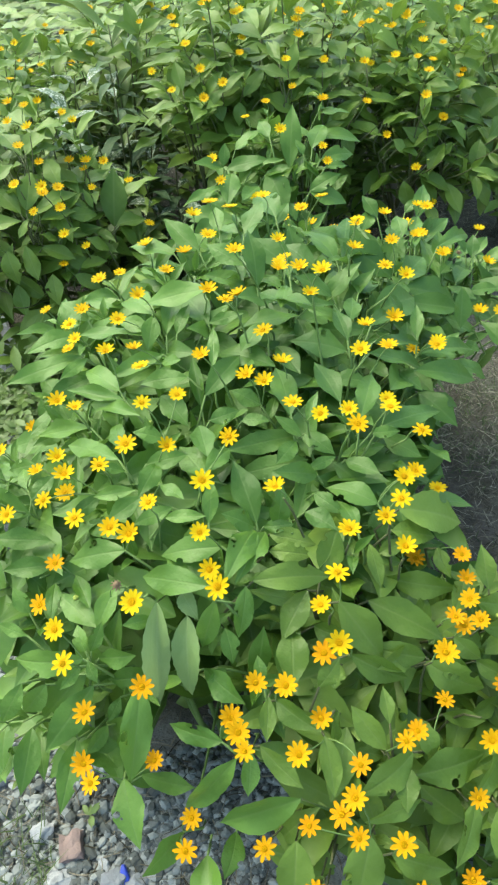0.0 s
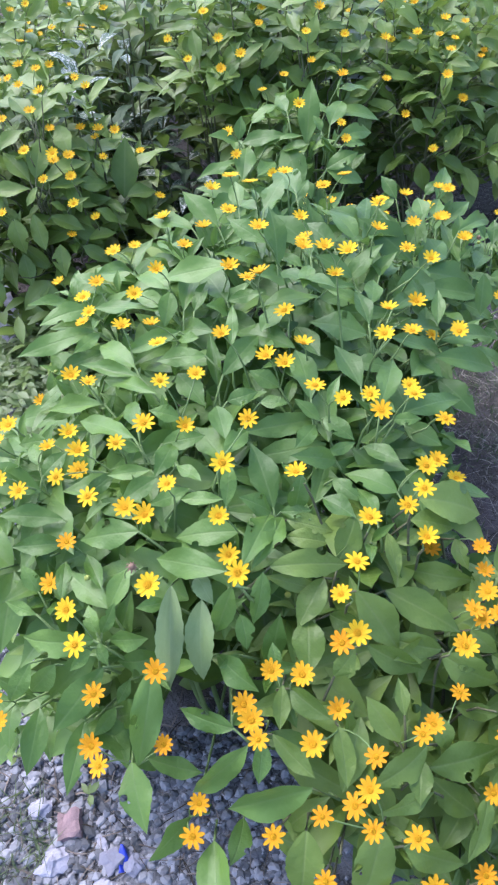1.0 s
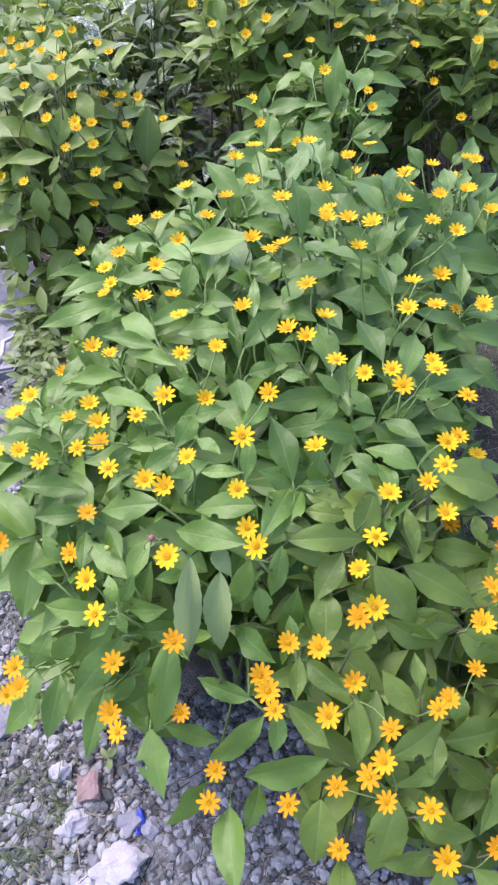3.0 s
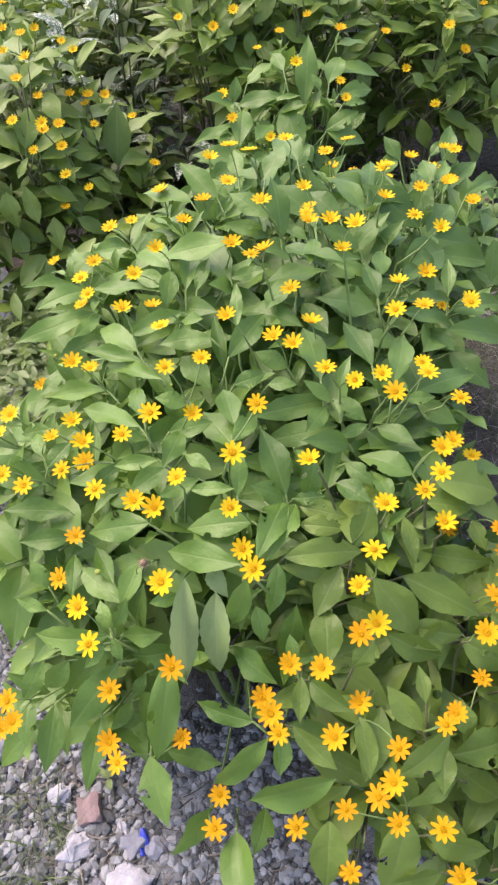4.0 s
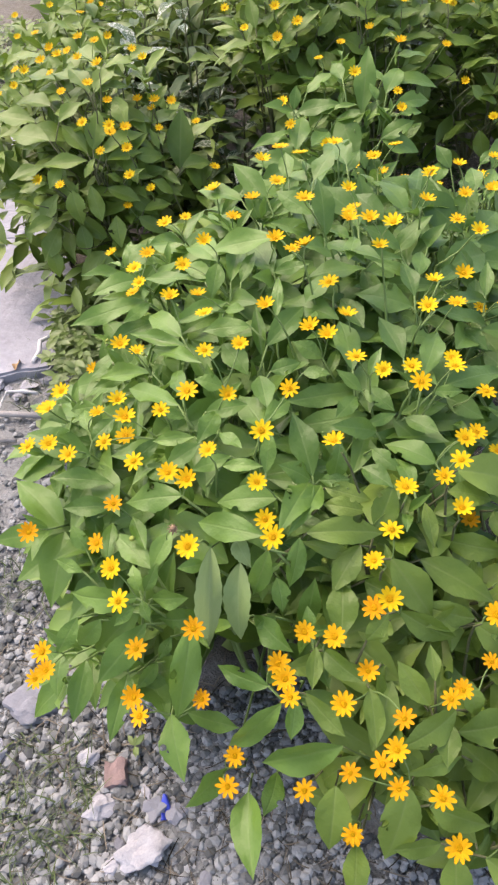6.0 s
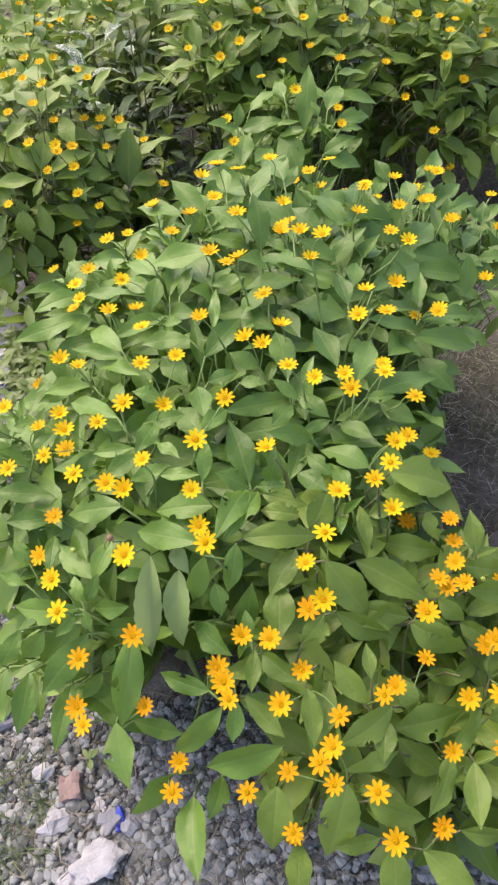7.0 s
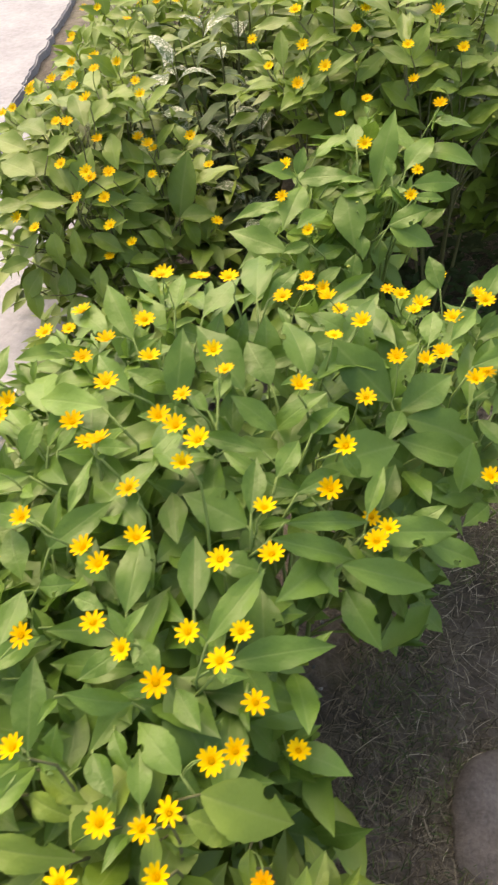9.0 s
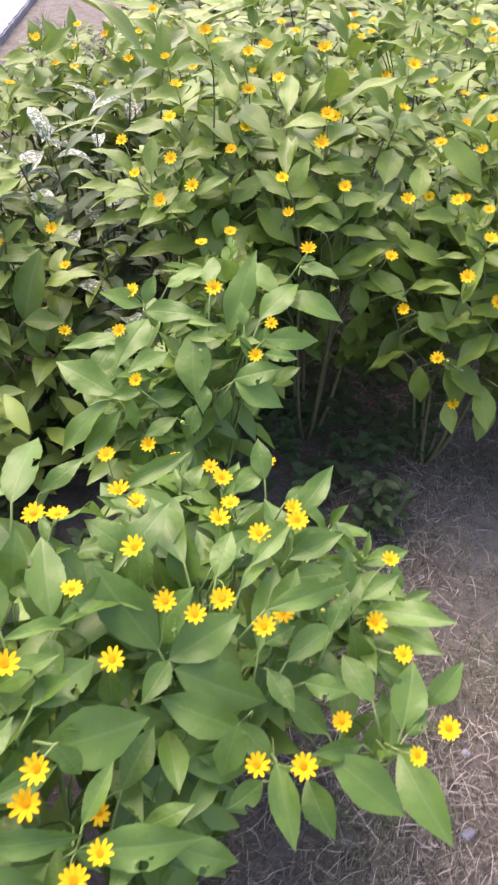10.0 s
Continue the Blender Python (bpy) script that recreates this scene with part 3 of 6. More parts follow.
# x, y, z of each flower; x, y, z, heading, pitch, length and width of each open leaf
LEAVES_1_1 = (
    (0.038, 0.593, 0.478, -13, 3, 4.9, 1.9), (0.04, 0.613, 0.483, -20, -1, 5.1, 2.1), (0.02, 0.543, 0.49, 7, -5, 8.8, 2.6),
    (0.092, 0.566, 0.468, 58, 30, 5.6, 3.2), (0.174, 0.615, 0.471, 0, -12, 5.3, 2.6), (0.162, 0.584, 0.43, -14, -6, 8.1, 2.8),
    (0.106, 0.526, 0.467, -44, -38, 7.5, 3.3), (0.139, 0.545, 0.441, -26, -14, 8.8, 3.2), (0.075, 0.545, 0.466, -123, -13, 5.8, 2.5),
    (0.014, 0.547, 0.471, -10, -14, 6.6, 1.7), (0.055, 0.512, 0.444, -91, -2, 6.0, 3.2), (0.148, 0.604, 0.465, -79, -29, 4.9, 1.6),
    (0.154, 0.598, 0.449, 3, -25, 3.9, 1.1),)
LEAVES_1_2 = (
    (0.158, 0.603, 0.449, 11, 19, 3.4, 1.6), (0.206, 0.568, 0.409, -112, 10, 4.5, 2.6), (0.191, 0.511, 0.399, -144, 19, 6.4, 2.5),
    (0.103, 0.491, 0.408, -110, -3, 2.8, 2.5), (0.079, 0.525, 0.431, -35, 3, 4.3, 2.8), (0.201, 0.495, 0.399, -19, -15, 4.2, 2.8),
    (0.015, 0.421, 0.383, -49, -7, 5.6, 2.3), (0.079, 0.42, 0.396, -83, -17, 5.4, 2.2), (0.043, 0.351, 0.328, -98, -33, 6.5, 3.9),
    (0.062, 0.319, 0.279, -93, -3, 6.3, 2.9), (0.113, 0.342, 0.35, -112, -44, 8.0, 3.6), (0.035, 0.45, 0.417, -47, 0, 4.9, 2.2),
    (0.027, 0.454, 0.417, -97, -25, 4.1, 1.7),)
LEAVES_1_3 = (
    (0.078, 0.459, 0.421, 30, 41, 3.5, 2.1), (0.192, 0.496, 0.404, -177, 22, 6.3, 2.3), (0.166, 0.395, 0.357, 10, -2, 7.8, 3.2),
    (0.164, 0.409, 0.375, -137, 2, 7.0, 2.8), (0.157, 0.399, 0.366, -99, -5, 4.2, 2.7), (0.168, 0.376, 0.345, -150, 21, 6.8, 1.9),
    (0.22, 0.373, 0.337, -112, -9, 6.2, 2.4), (0.133, 0.33, 0.339, -18, -13, 5.8, 2.6), (0.155, 0.301, 0.3, -92, -19, 5.8, 2.8),
    (0.184, 0.298, 0.3, -38, -11, 5.9, 2.9), (0.143, 0.308, 0.305, -168, -4, 4.6, 2.3), (0.138, 0.41, 0.381, 136, 38, 5.2, 2.5),
    (0.113, 0.489, 0.429, -20, -26, 7.0, 2.6),)
LEAVES_1_4 = (
    (0.145, 0.432, 0.39, 94, 29, 3.5, 1.5), (0.187, 0.412, 0.359, 126, 62, 4.1, 2.0), (0.212, 0.373, 0.301, 157, 37, 5.7, 3.3),)
BLOOMS_1 = (
    (0.156, 0.295, 0.33), (0.201, 0.302, 0.341), (0.058, 0.307, 0.325), (0.058, 0.318, 0.287), (0.14, 0.32, 0.381), (0.1, 0.321, 0.397), (0.057, 0.339, 0.387), (0.088, 0.352, 0.377), (0.101, 0.353, 0.405), (0.011, 0.353, 0.311), (0.217, 0.36, 0.374), (0.109, 0.379, 0.415), (0.053, 0.393, 0.414), (0.153, 0.393, 0.426), (0.076, 0.403, 0.458), (0.167, 0.409, 0.414), (0.046, 0.435, 0.465), (0.205, 0.457, 0.385), (0.202, 0.462, 0.46), (0.085, 0.465, 0.469), (0.1, 0.468, 0.479), (0.085, 0.485, 0.517), (0.222, 0.509, 0.452), (0.106, 0.534, 0.504), (0.178, 0.557, 0.509), (0.123, 0.578, 0.519), (0.161, 0.58, 0.532), (0.179, 0.594, 0.541), (0.051, 0.598, 0.568),)
LEAVES_2_1 = (
    (0.184, 0.629, 0.49, 3, -17, 8.7, 4.5), (0.226, 0.615, 0.437, -78, -16, 3.7, 1.6), (0.192, 0.493, 0.4, -20, -29, 8.0, 3.2),
    (0.226, 0.517, 0.405, -34, -33, 4.0, 2.2), (0.261, 0.536, 0.394, 10, -22, 6.6, 2.5), (0.26, 0.561, 0.406, 5, -22, 6.8, 2.3),
    (0.244, 0.371, 0.328, -94, -10, 6.1, 2.6), (0.258, 0.422, 0.34, -123, 12, 6.1, 2.5), (0.222, 0.312, 0.308, -7, -6, 6.1, 2.0),
    (0.276, 0.458, 0.342, 70, 41, 3.1, 2.0), (0.25, 0.507, 0.374, -35, -11, 3.8, 2.1), (0.239, 0.47, 0.327, 21, 8, 4.1, 2.7),
    (0.209, 0.47, 0.335, -20, 5, 4.3, 2.8),)
LEAVES_2_2 = (
    (0.266, 0.414, 0.335, 12, 5, 3.5, 2.6), (0.278, 0.577, 0.405, 94, 47, 4.9, 2.1), (0.251, 0.585, 0.412, -110, 14, 5.3, 2.3),)
BLOOMS_2 = (
    (0.269, 0.365, 0.365), (0.241, 0.41, 0.384), (0.271, 0.411, 0.389), (0.294, 0.434, 0.35), (0.294, 0.457, 0.375), (0.279, 0.469, 0.396), (0.317, 0.474, 0.36), (0.276, 0.483, 0.365), (0.325, 0.49, 0.302), (0.231, 0.504, 0.443), (0.253, 0.52, 0.428), (0.345, 0.546, 0.36), (0.248, 0.548, 0.428), (0.319, 0.55, 0.389), (0.304, 0.554, 0.381), (0.251, 0.576, 0.428), (0.348, 0.579, 0.371), (0.247, 0.589, 0.453),)
LEAVES_3_1 = (
    (-0.096, 0.637, 0.532, -160, -23, 4.6, 2.3), (-0.062, 0.622, 0.527, -156, -3, 4.4, 1.8), (-0.07, 0.611, 0.523, -12, 12, 4.5, 1.5),
    (-0.023, 0.601, 0.52, 79, 41, 4.5, 1.8), (-0.076, 0.654, 0.532, -47, 9, 4.0, 1.6), (0.023, 0.616, 0.493, -170, 48, 4.2, 2.3),
    (0.022, 0.613, 0.492, -106, 20, 9.3, 2.5), (0.035, 0.613, 0.486, -107, 19, 8.5, 2.1), (0.013, 0.531, 0.496, -106, -50, 5.5, 1.9),
    (-0.012, 0.509, 0.459, -74, -34, 3.6, 2.2), (0.023, 0.467, 0.425, 106, 50, 2.6, 1.6), (-0.118, 0.598, 0.491, 171, -14, 7.8, 2.7),
    (-0.01, 0.575, 0.51, 175, -6, 7.4, 2.6),)
LEAVES_3_2 = (
    (-0.024, 0.524, 0.51, 154, -12, 9.3, 2.7), (-0.017, 0.511, 0.503, -145, -67, 6.6, 2.1), (-0.085, 0.522, 0.468, -158, 13, 3.2, 1.5),
    (-0.151, 0.537, 0.441, 138, 7, 6.6, 2.7), (-0.128, 0.564, 0.471, -122, -24, 4.9, 2.1), (-0.182, 0.603, 0.45, -65, 7, 5.6, 1.8),
    (-0.207, 0.6, 0.443, -86, 3, 4.9, 1.5), (-0.164, 0.503, 0.434, 177, -6, 8.8, 2.6), (-0.149, 0.508, 0.426, -17, 21, 4.6, 2.6),
    (-0.159, 0.502, 0.43, -68, -23, 2.4, 1.2), (-0.162, 0.512, 0.434, 119, 35, 3.1, 1.8), (-0.157, 0.513, 0.432, 43, 52, 3.4, 1.3),
    (-0.166, 0.495, 0.433, -130, -13, 2.9, 1.3),)
LEAVES_3_3 = (
    (-0.157, 0.489, 0.406, -135, -26, 8.0, 3.3), (-0.103, 0.476, 0.423, -105, -49, 11.2, 2.8), (-0.227, 0.465, 0.372, -94, -17, 6.5, 2.5),
    (-0.18, 0.455, 0.361, -99, -14, 7.3, 2.2), (-0.132, 0.423, 0.332, -78, -20, 6.8, 2.8), (-0.232, 0.542, 0.429, 161, 12, 3.7, 1.4),
    (-0.236, 0.574, 0.427, 136, 50, 3.4, 1.9), (-0.235, 0.497, 0.407, -121, -27, 4.4, 2.1), (-0.212, 0.501, 0.396, -148, -39, 4.7, 2.4),
    (-0.254, 0.473, 0.374, -95, -14, 4.8, 2.4), (-0.096, 0.504, 0.4, -171, -6, 5.3, 2.5), (-0.134, 0.491, 0.378, -126, -35, 2.8, 2.5),
    (-0.153, 0.478, 0.345, -126, -15, 3.5, 2.4),)
LEAVES_3_4 = (
    (-0.12, 0.441, 0.302, -19, 0, 5.9, 2.7), (-0.015, 0.488, 0.42, -139, 3, 2.4, 1.9), (-0.023, 0.427, 0.386, 159, -3, 6.4, 2.0),
    (-0.01, 0.413, 0.378, -163, -49, 9.7, 2.7), (0.005, 0.417, 0.381, -99, -39, 4.1, 2.1), (0.051, 0.378, 0.358, 179, -30, 9.6, 3.9),
    (-0.075, 0.387, 0.283, -124, 14, 6.0, 3.4), (-0.05, 0.364, 0.277, -86, 3, 8.2, 3.1), (-0.02, 0.386, 0.277, -101, -9, 4.6, 2.7),
    (-0.038, 0.49, 0.42, -49, -2, 5.7, 2.6),)
LEAVES_3_PALE = (
    (-0.054, 0.541, 0.483, -66, -8, 3.5, 2.1), (-0.081, 0.535, 0.477, -95, -45, 12.0, 2.4), (-0.051, 0.525, 0.464, -95, -42, 9.6, 2.6),)
BLOOMS_3 = (
    (-0.07, 0.361, 0.298), (-0.064, 0.392, 0.302), (0.002, 0.397, 0.42), (-0.158, 0.404, 0.365), (-0.004, 0.418, 0.417), (-0.168, 0.425, 0.365), (-0.097, 0.43, 0.353), (-0.254, 0.431, 0.408), (-0.011, 0.434, 0.418), (0.017, 0.446, 0.456), (-0.093, 0.449, 0.458), (-0.284, 0.449, 0.36), (-0.267, 0.458, 0.4), (-0.164, 0.461, 0.402), (-0.168, 0.466, 0.481), (-0.008, 0.481, 0.559), (-0.094, 0.496, 0.528), (-0.017, 0.51, 0.55), (-0.185, 0.512, 0.474), (-0.027, 0.556, 0.554), (-0.074, 0.572, 0.585), (-0.221, 0.574, 0.44), (-0.103, 0.578, 0.537), (-0.126, 0.594, 0.532), (-0.197, 0.596, 0.482), (-0.022, 0.601, 0.582),)
LEAVES_4_1 = (
    (-0.2, 0.914, 0.541, -154, 0, 10.3, 3.1), (-0.188, 0.893, 0.52, -155, -6, 6.8, 2.3), (-0.191, 0.905, 0.542, -121, 4, 5.1, 1.8),
    (-0.127, 0.794, 0.549, 152, -3, 9.0, 1.9), (-0.136, 0.819, 0.546, 131, 1, 9.0, 2.5), (-0.081, 0.861, 0.567, -167, -11, 7.5, 2.1),
    (-0.081, 0.847, 0.564, -35, 25, 3.4, 2.4), (-0.048, 0.812, 0.563, -177, 3, 6.0, 2.3), (-0.083, 0.809, 0.54, -55, -8, 5.6, 2.9),
    (-0.059, 0.729, 0.521, -63, 8, 7.6, 3.2), (-0.075, 0.717, 0.546, -180, 27, 3.5, 2.3), (-0.126, 0.694, 0.54, 136, -15, 11.8, 2.7),
    (-0.122, 0.703, 0.548, 107, -2, 6.3, 1.9),)
LEAVES_4_2 = (
    (-0.175, 0.786, 0.517, 148, -24, 12.0, 2.4), (-0.178, 0.826, 0.524, -47, 22, 10.7, 1.7), (-0.094, 0.688, 0.534, -2, 14, 4.8, 2.2),
    (-0.082, 0.687, 0.534, -103, 10, 5.5, 2.1), (-0.106, 0.656, 0.525, 170, -14, 5.3, 1.7), (-0.119, 0.683, 0.53, -174, 29, 2.8, 1.2),
    (-0.189, 0.702, 0.474, 93, 25, 5.9, 1.5), (-0.238, 0.69, 0.492, 44, 24, 3.9, 1.9), (-0.248, 0.711, 0.489, 111, 1, 4.5, 1.7),
    (-0.248, 0.758, 0.488, 178, -9, 3.9, 1.7), (-0.149, 0.674, 0.507, -142, -13, 4.6, 1.8), (-0.211, 0.64, 0.471, -179, 12, 7.0, 2.4),
    (-0.209, 0.616, 0.457, -172, 7, 5.6, 2.1),)
BLOOMS_4 = (
    (-0.296, 0.575, 0.46), (-0.244, 0.628, 0.53), (-0.173, 0.63, 0.515), (-0.134, 0.645, 0.576), (-0.272, 0.648, 0.528), (-0.208, 0.649, 0.528), (-0.103, 0.654, 0.594), (-0.307, 0.665, 0.509), (-0.188, 0.668, 0.518), (-0.063, 0.668, 0.575), (-0.185, 0.675, 0.541), (-0.234, 0.721, 0.509), (-0.091, 0.722, 0.596), (-0.294, 0.722, 0.517), (-0.308, 0.744, 0.5), (-0.054, 0.748, 0.584), (-0.217, 0.756, 0.499), (-0.295, 0.775, 0.5), (-0.206, 0.785, 0.563), (-0.101, 0.806, 0.589), (-0.195, 0.811, 0.533), (-0.111, 0.838, 0.595), (-0.149, 0.851, 0.586), (-0.346, 0.888, 0.407),)
LEAVES_5_1 = (
    (-0.027, 0.793, 0.547, 47, 21, 7.6, 2.8), (-0.015, 0.821, 0.565, 89, 22, 6.7, 1.5), (-0.035, 0.801, 0.524, 99, 41, 6.9, 1.5),
    (-0.022, 0.756, 0.536, 9, 13, 3.7, 1.9), (-0.035, 0.747, 0.536, -79, 6, 6.2, 2.8), (-0.025, 0.662, 0.539, 56, 1, 5.7, 1.9),
    (0.075, 0.748, 0.54, 98, 19, 8.3, 2.8), (0.135, 0.765, 0.54, 108, 10, 7.6, 3.0), (0.156, 0.74, 0.534, 72, 4, 9.2, 2.6),
    (0.177, 0.73, 0.525, 30, -6, 10.4, 2.7), (0.166, 0.721, 0.525, -2, 3, 3.4, 1.3), (0.089, 0.732, 0.523, -41, -8, 4.3, 2.6),
    (0.079, 0.728, 0.516, -117, 13, 5.3, 2.1),)
LEAVES_5_2 = (
    (0.086, 0.731, 0.52, 151, 33, 4.0, 1.5), (0.086, 0.756, 0.503, -159, 9, 9.6, 2.9), (0.04, 0.78, 0.534, 164, 30, 4.1, 2.5),
    (0.016, 0.755, 0.532, -10, 10, 3.3, 2.4), (0.051, 0.9, 0.577, -120, -2, 6.1, 2.9), (0.066, 0.889, 0.546, -65, -5, 6.0, 3.8),
    (0.133, 0.836, 0.522, -2, 1, 4.8, 3.1), (0.185, 0.738, 0.49, -164, 3, 5.7, 2.3), (0.185, 0.745, 0.497, -39, -7, 5.0, 3.0),
    (0.026, 0.621, 0.494, 106, 29, 7.9, 3.0), (0.049, 0.622, 0.487, 24, 78, 4.9, 2.0), (0.034, 0.619, 0.489, -8, 10, 3.3, 1.3),
    (0.099, 0.685, 0.499, -148, 36, 6.2, 2.3),)
LEAVES_5_3 = (
    (0.087, 0.687, 0.507, 19, 8, 3.8, 1.4), (0.081, 0.636, 0.49, -44, 5, 4.3, 2.7), (0.093, 0.658, 0.496, -50, 2, 4.3, 1.7),
    (0.134, 0.707, 0.499, -43, 7, 4.7, 2.6), (0.162, 0.64, 0.49, 151, 12, 6.4, 2.7), (0.136, 0.61, 0.482, 111, 20, 4.5, 2.0),
    (0.161, 0.654, 0.466, -84, -32, 4.4, 1.9), (0.252, 0.869, 0.465, -48, -13, 6.9, 3.0), (0.239, 0.907, 0.479, -108, 24, 11.7, 4.4),
    (0.2, 0.762, 0.484, 109, 29, 6.8, 4.2),)
BLOOMS_5 = (
    (0.192, 0.646, 0.522), (0.211, 0.649, 0.384), (0.207, 0.661, 0.516), (0.144, 0.672, 0.581), (0.218, 0.691, 0.549), (0.106, 0.691, 0.584), (0.003, 0.692, 0.561), (0.077, 0.703, 0.594), (0.245, 0.704, 0.444), (0.185, 0.707, 0.573), (0.142, 0.737, 0.551), (0.188, 0.748, 0.553), (0.047, 0.768, 0.578), (-0.023, 0.774, 0.618), (0.026, 0.78, 0.581), (0.162, 0.785, 0.6), (0.07, 0.803, 0.58), (0.199, 0.812, 0.584), (0.05, 0.842, 0.602), (0.11, 0.848, 0.644), (0.126, 0.855, 0.669), (0.023, 0.855, 0.647), (0.008, 0.857, 0.641), (0.178, 0.86, 0.586), (0.1, 0.868, 0.669),)
LEAVES_6_1 = (
    (-0.194, 0.974, 0.56, 142, 20, 5.4, 2.7), (-0.212, 0.951, 0.552, -150, 7, 6.9, 2.7), (-0.098, 0.901, 0.574, 157, -6, 11.8, 2.0),
    (-0.063, 0.896, 0.574, 66, 30, 4.7, 1.8), (-0.077, 0.9, 0.573, 82, 16, 8.7, 2.2), (-0.021, 0.902, 0.582, 117, 10, 8.9, 3.6),
    (-0.098, 0.941, 0.581, 123, -1, 10.4, 3.4), (-0.095, 0.906, 0.574, 149, 8, 6.2, 2.2), (-0.021, 0.902, 0.582, -8, 19, 4.8, 1.7),
    (-0.032, 1.045, 0.613, 134, 26, 7.7, 2.9), (-0.004, 1.105, 0.613, 96, 25, 4.9, 2.5), (-0.069, 1.054, 0.609, 152, 9, 7.9, 2.8),
    (-0.013, 0.925, 0.62, 168, -12, 10.3, 3.2),)
LEAVES_6_2 = (
    (-0.094, 0.921, 0.589, -98, -23, 4.8, 2.3),)
BLOOMS_6 = (
    (-0.013, 0.873, 0.647), (-0.104, 0.899, 0.634), (-0.212, 0.909, 0.558), (-0.201, 0.91, 0.572), (-0.139, 0.913, 0.594), (-0.308, 0.94, 0.408), (-0.219, 0.965, 0.562), (-0.2, 0.981, 0.575), (-0.078, 1.006, 0.61), (-0.05, 1.02, 0.628), (-0.267, 1.036, 0.547), (-0.017, 1.055, 0.634), (-0.111, 1.076, 0.618), (-0.195, 1.103, 0.556), (-0.013, 1.106, 0.66), (-0.164, 1.112, 0.559), (-0.045, 1.172, 0.615),)
LEAVES_7_1 = (
    (0.059, 1.099, 0.546, 62, 60, 6.3, 2.8), (0.037, 1.077, 0.555, 64, 60, 6.9, 2.6), (0.109, 1.091, 0.541, 103, 61, 7.1, 3.0),
    (0.098, 1.1, 0.551, 7, 24, 6.3, 2.3), (0.079, 0.977, 0.584, 151, 21, 3.8, 1.5), (0.142, 1.006, 0.539, 24, 44, 7.3, 2.4),
    (0.165, 1.002, 0.526, 23, 44, 7.0, 2.4), (0.148, 0.949, 0.565, -174, 15, 7.7, 1.8), (0.11, 0.934, 0.572, -21, -12, 6.3, 1.6),
    (0.19, 0.877, 0.546, 33, -20, 9.9, 1.9), (0.183, 0.856, 0.545, 21, -28, 9.8, 2.5), (0.154, 0.867, 0.544, 172, 20, 7.3, 3.6),
    (0.198, 0.931, 0.532, -176, 9, 8.2, 2.4),)
LEAVES_7_2 = (
    (0.261, 0.921, 0.495, 28, -14, 11.6, 2.9), (0.247, 0.876, 0.498, 8, -16, 10.3, 3.2), (0.218, 0.874, 0.501, -47, -2, 4.7, 2.9),
    (0.193, 0.915, 0.549, 51, -3, 6.1, 2.1), (0.167, 0.93, 0.55, 77, 11, 5.2, 2.3), (0.26, 0.937, 0.507, 81, 30, 5.3, 1.9),
    (0.064, 0.976, 0.564, -143, 33, 6.6, 2.8), (0.226, 0.97, 0.561, -11, -53, 3.8, 2.7), (0.046, 0.969, 0.592, 91, 48, 8.4, 2.9),
    (0.033, 1.1, 0.611, 62, 23, 6.5, 3.4), (0.103, 1.024, 0.577, 142, 29, 9.4, 4.2), (0.091, 0.981, 0.597, 96, 7, 4.9, 1.8),
    (0.129, 1.044, 0.572, 135, 28, 6.3, 3.3),)
LEAVES_7_3 = (
    (0.174, 1.07, 0.565, 70, -17, 11.6, 2.7), (0.242, 0.922, 0.48, -64, -10, 6.5, 2.7), (0.157, 0.874, 0.555, 100, 17, 6.1, 2.4),
    (0.149, 0.994, 0.553, 177, 41, 6.2, 2.4), (0.204, 0.972, 0.531, 36, -1, 9.9, 5.0), (0.164, 1.073, 0.567, 123, 26, 8.6, 3.2),
    (0.174, 1.074, 0.561, 68, -4, 6.0, 1.8), (0.179, 1.075, 0.557, -122, 37, 6.8, 1.6), (0.169, 1.057, 0.559, -50, -6, 4.1, 3.0),
    (0.187, 0.998, 0.552, 67, -3, 7.0, 4.0), (0.127, 1.154, 0.597, 89, -36, 11.6, 2.1), (0.081, 1.156, 0.606, 106, 7, 9.7, 3.5),
    (0.077, 1.206, 0.567, 58, 21, 5.8, 2.2),)
LEAVES_7_4 = (
    (0.242, 1.04, 0.499, -111, 43, 6.9, 1.9), (0.231, 1.053, 0.476, 128, 61, 4.7, 3.3), (0.261, 0.997, 0.441, 81, 22, 6.1, 3.9),)
BLOOMS_7 = (
    (0.076, 0.883, 0.662), (0.278, 0.892, 0.525), (0.024, 0.892, 0.687), (0.285, 0.92, 0.512), (0.225, 0.922, 0.555), (0.24, 0.929, 0.612), (0.077, 0.933, 0.646), (0.26, 0.96, 0.476), (0.18, 0.989, 0.627), (0.012, 0.998, 0.63), (0.08, 1.014, 0.637), (0.087, 1.021, 0.606), (0.234, 1.056, 0.561), (0.196, 1.07, 0.63), (0.064, 1.12, 0.656), (0.15, 1.132, 0.642), (0.12, 1.137, 0.625), (0.013, 1.152, 0.63),)
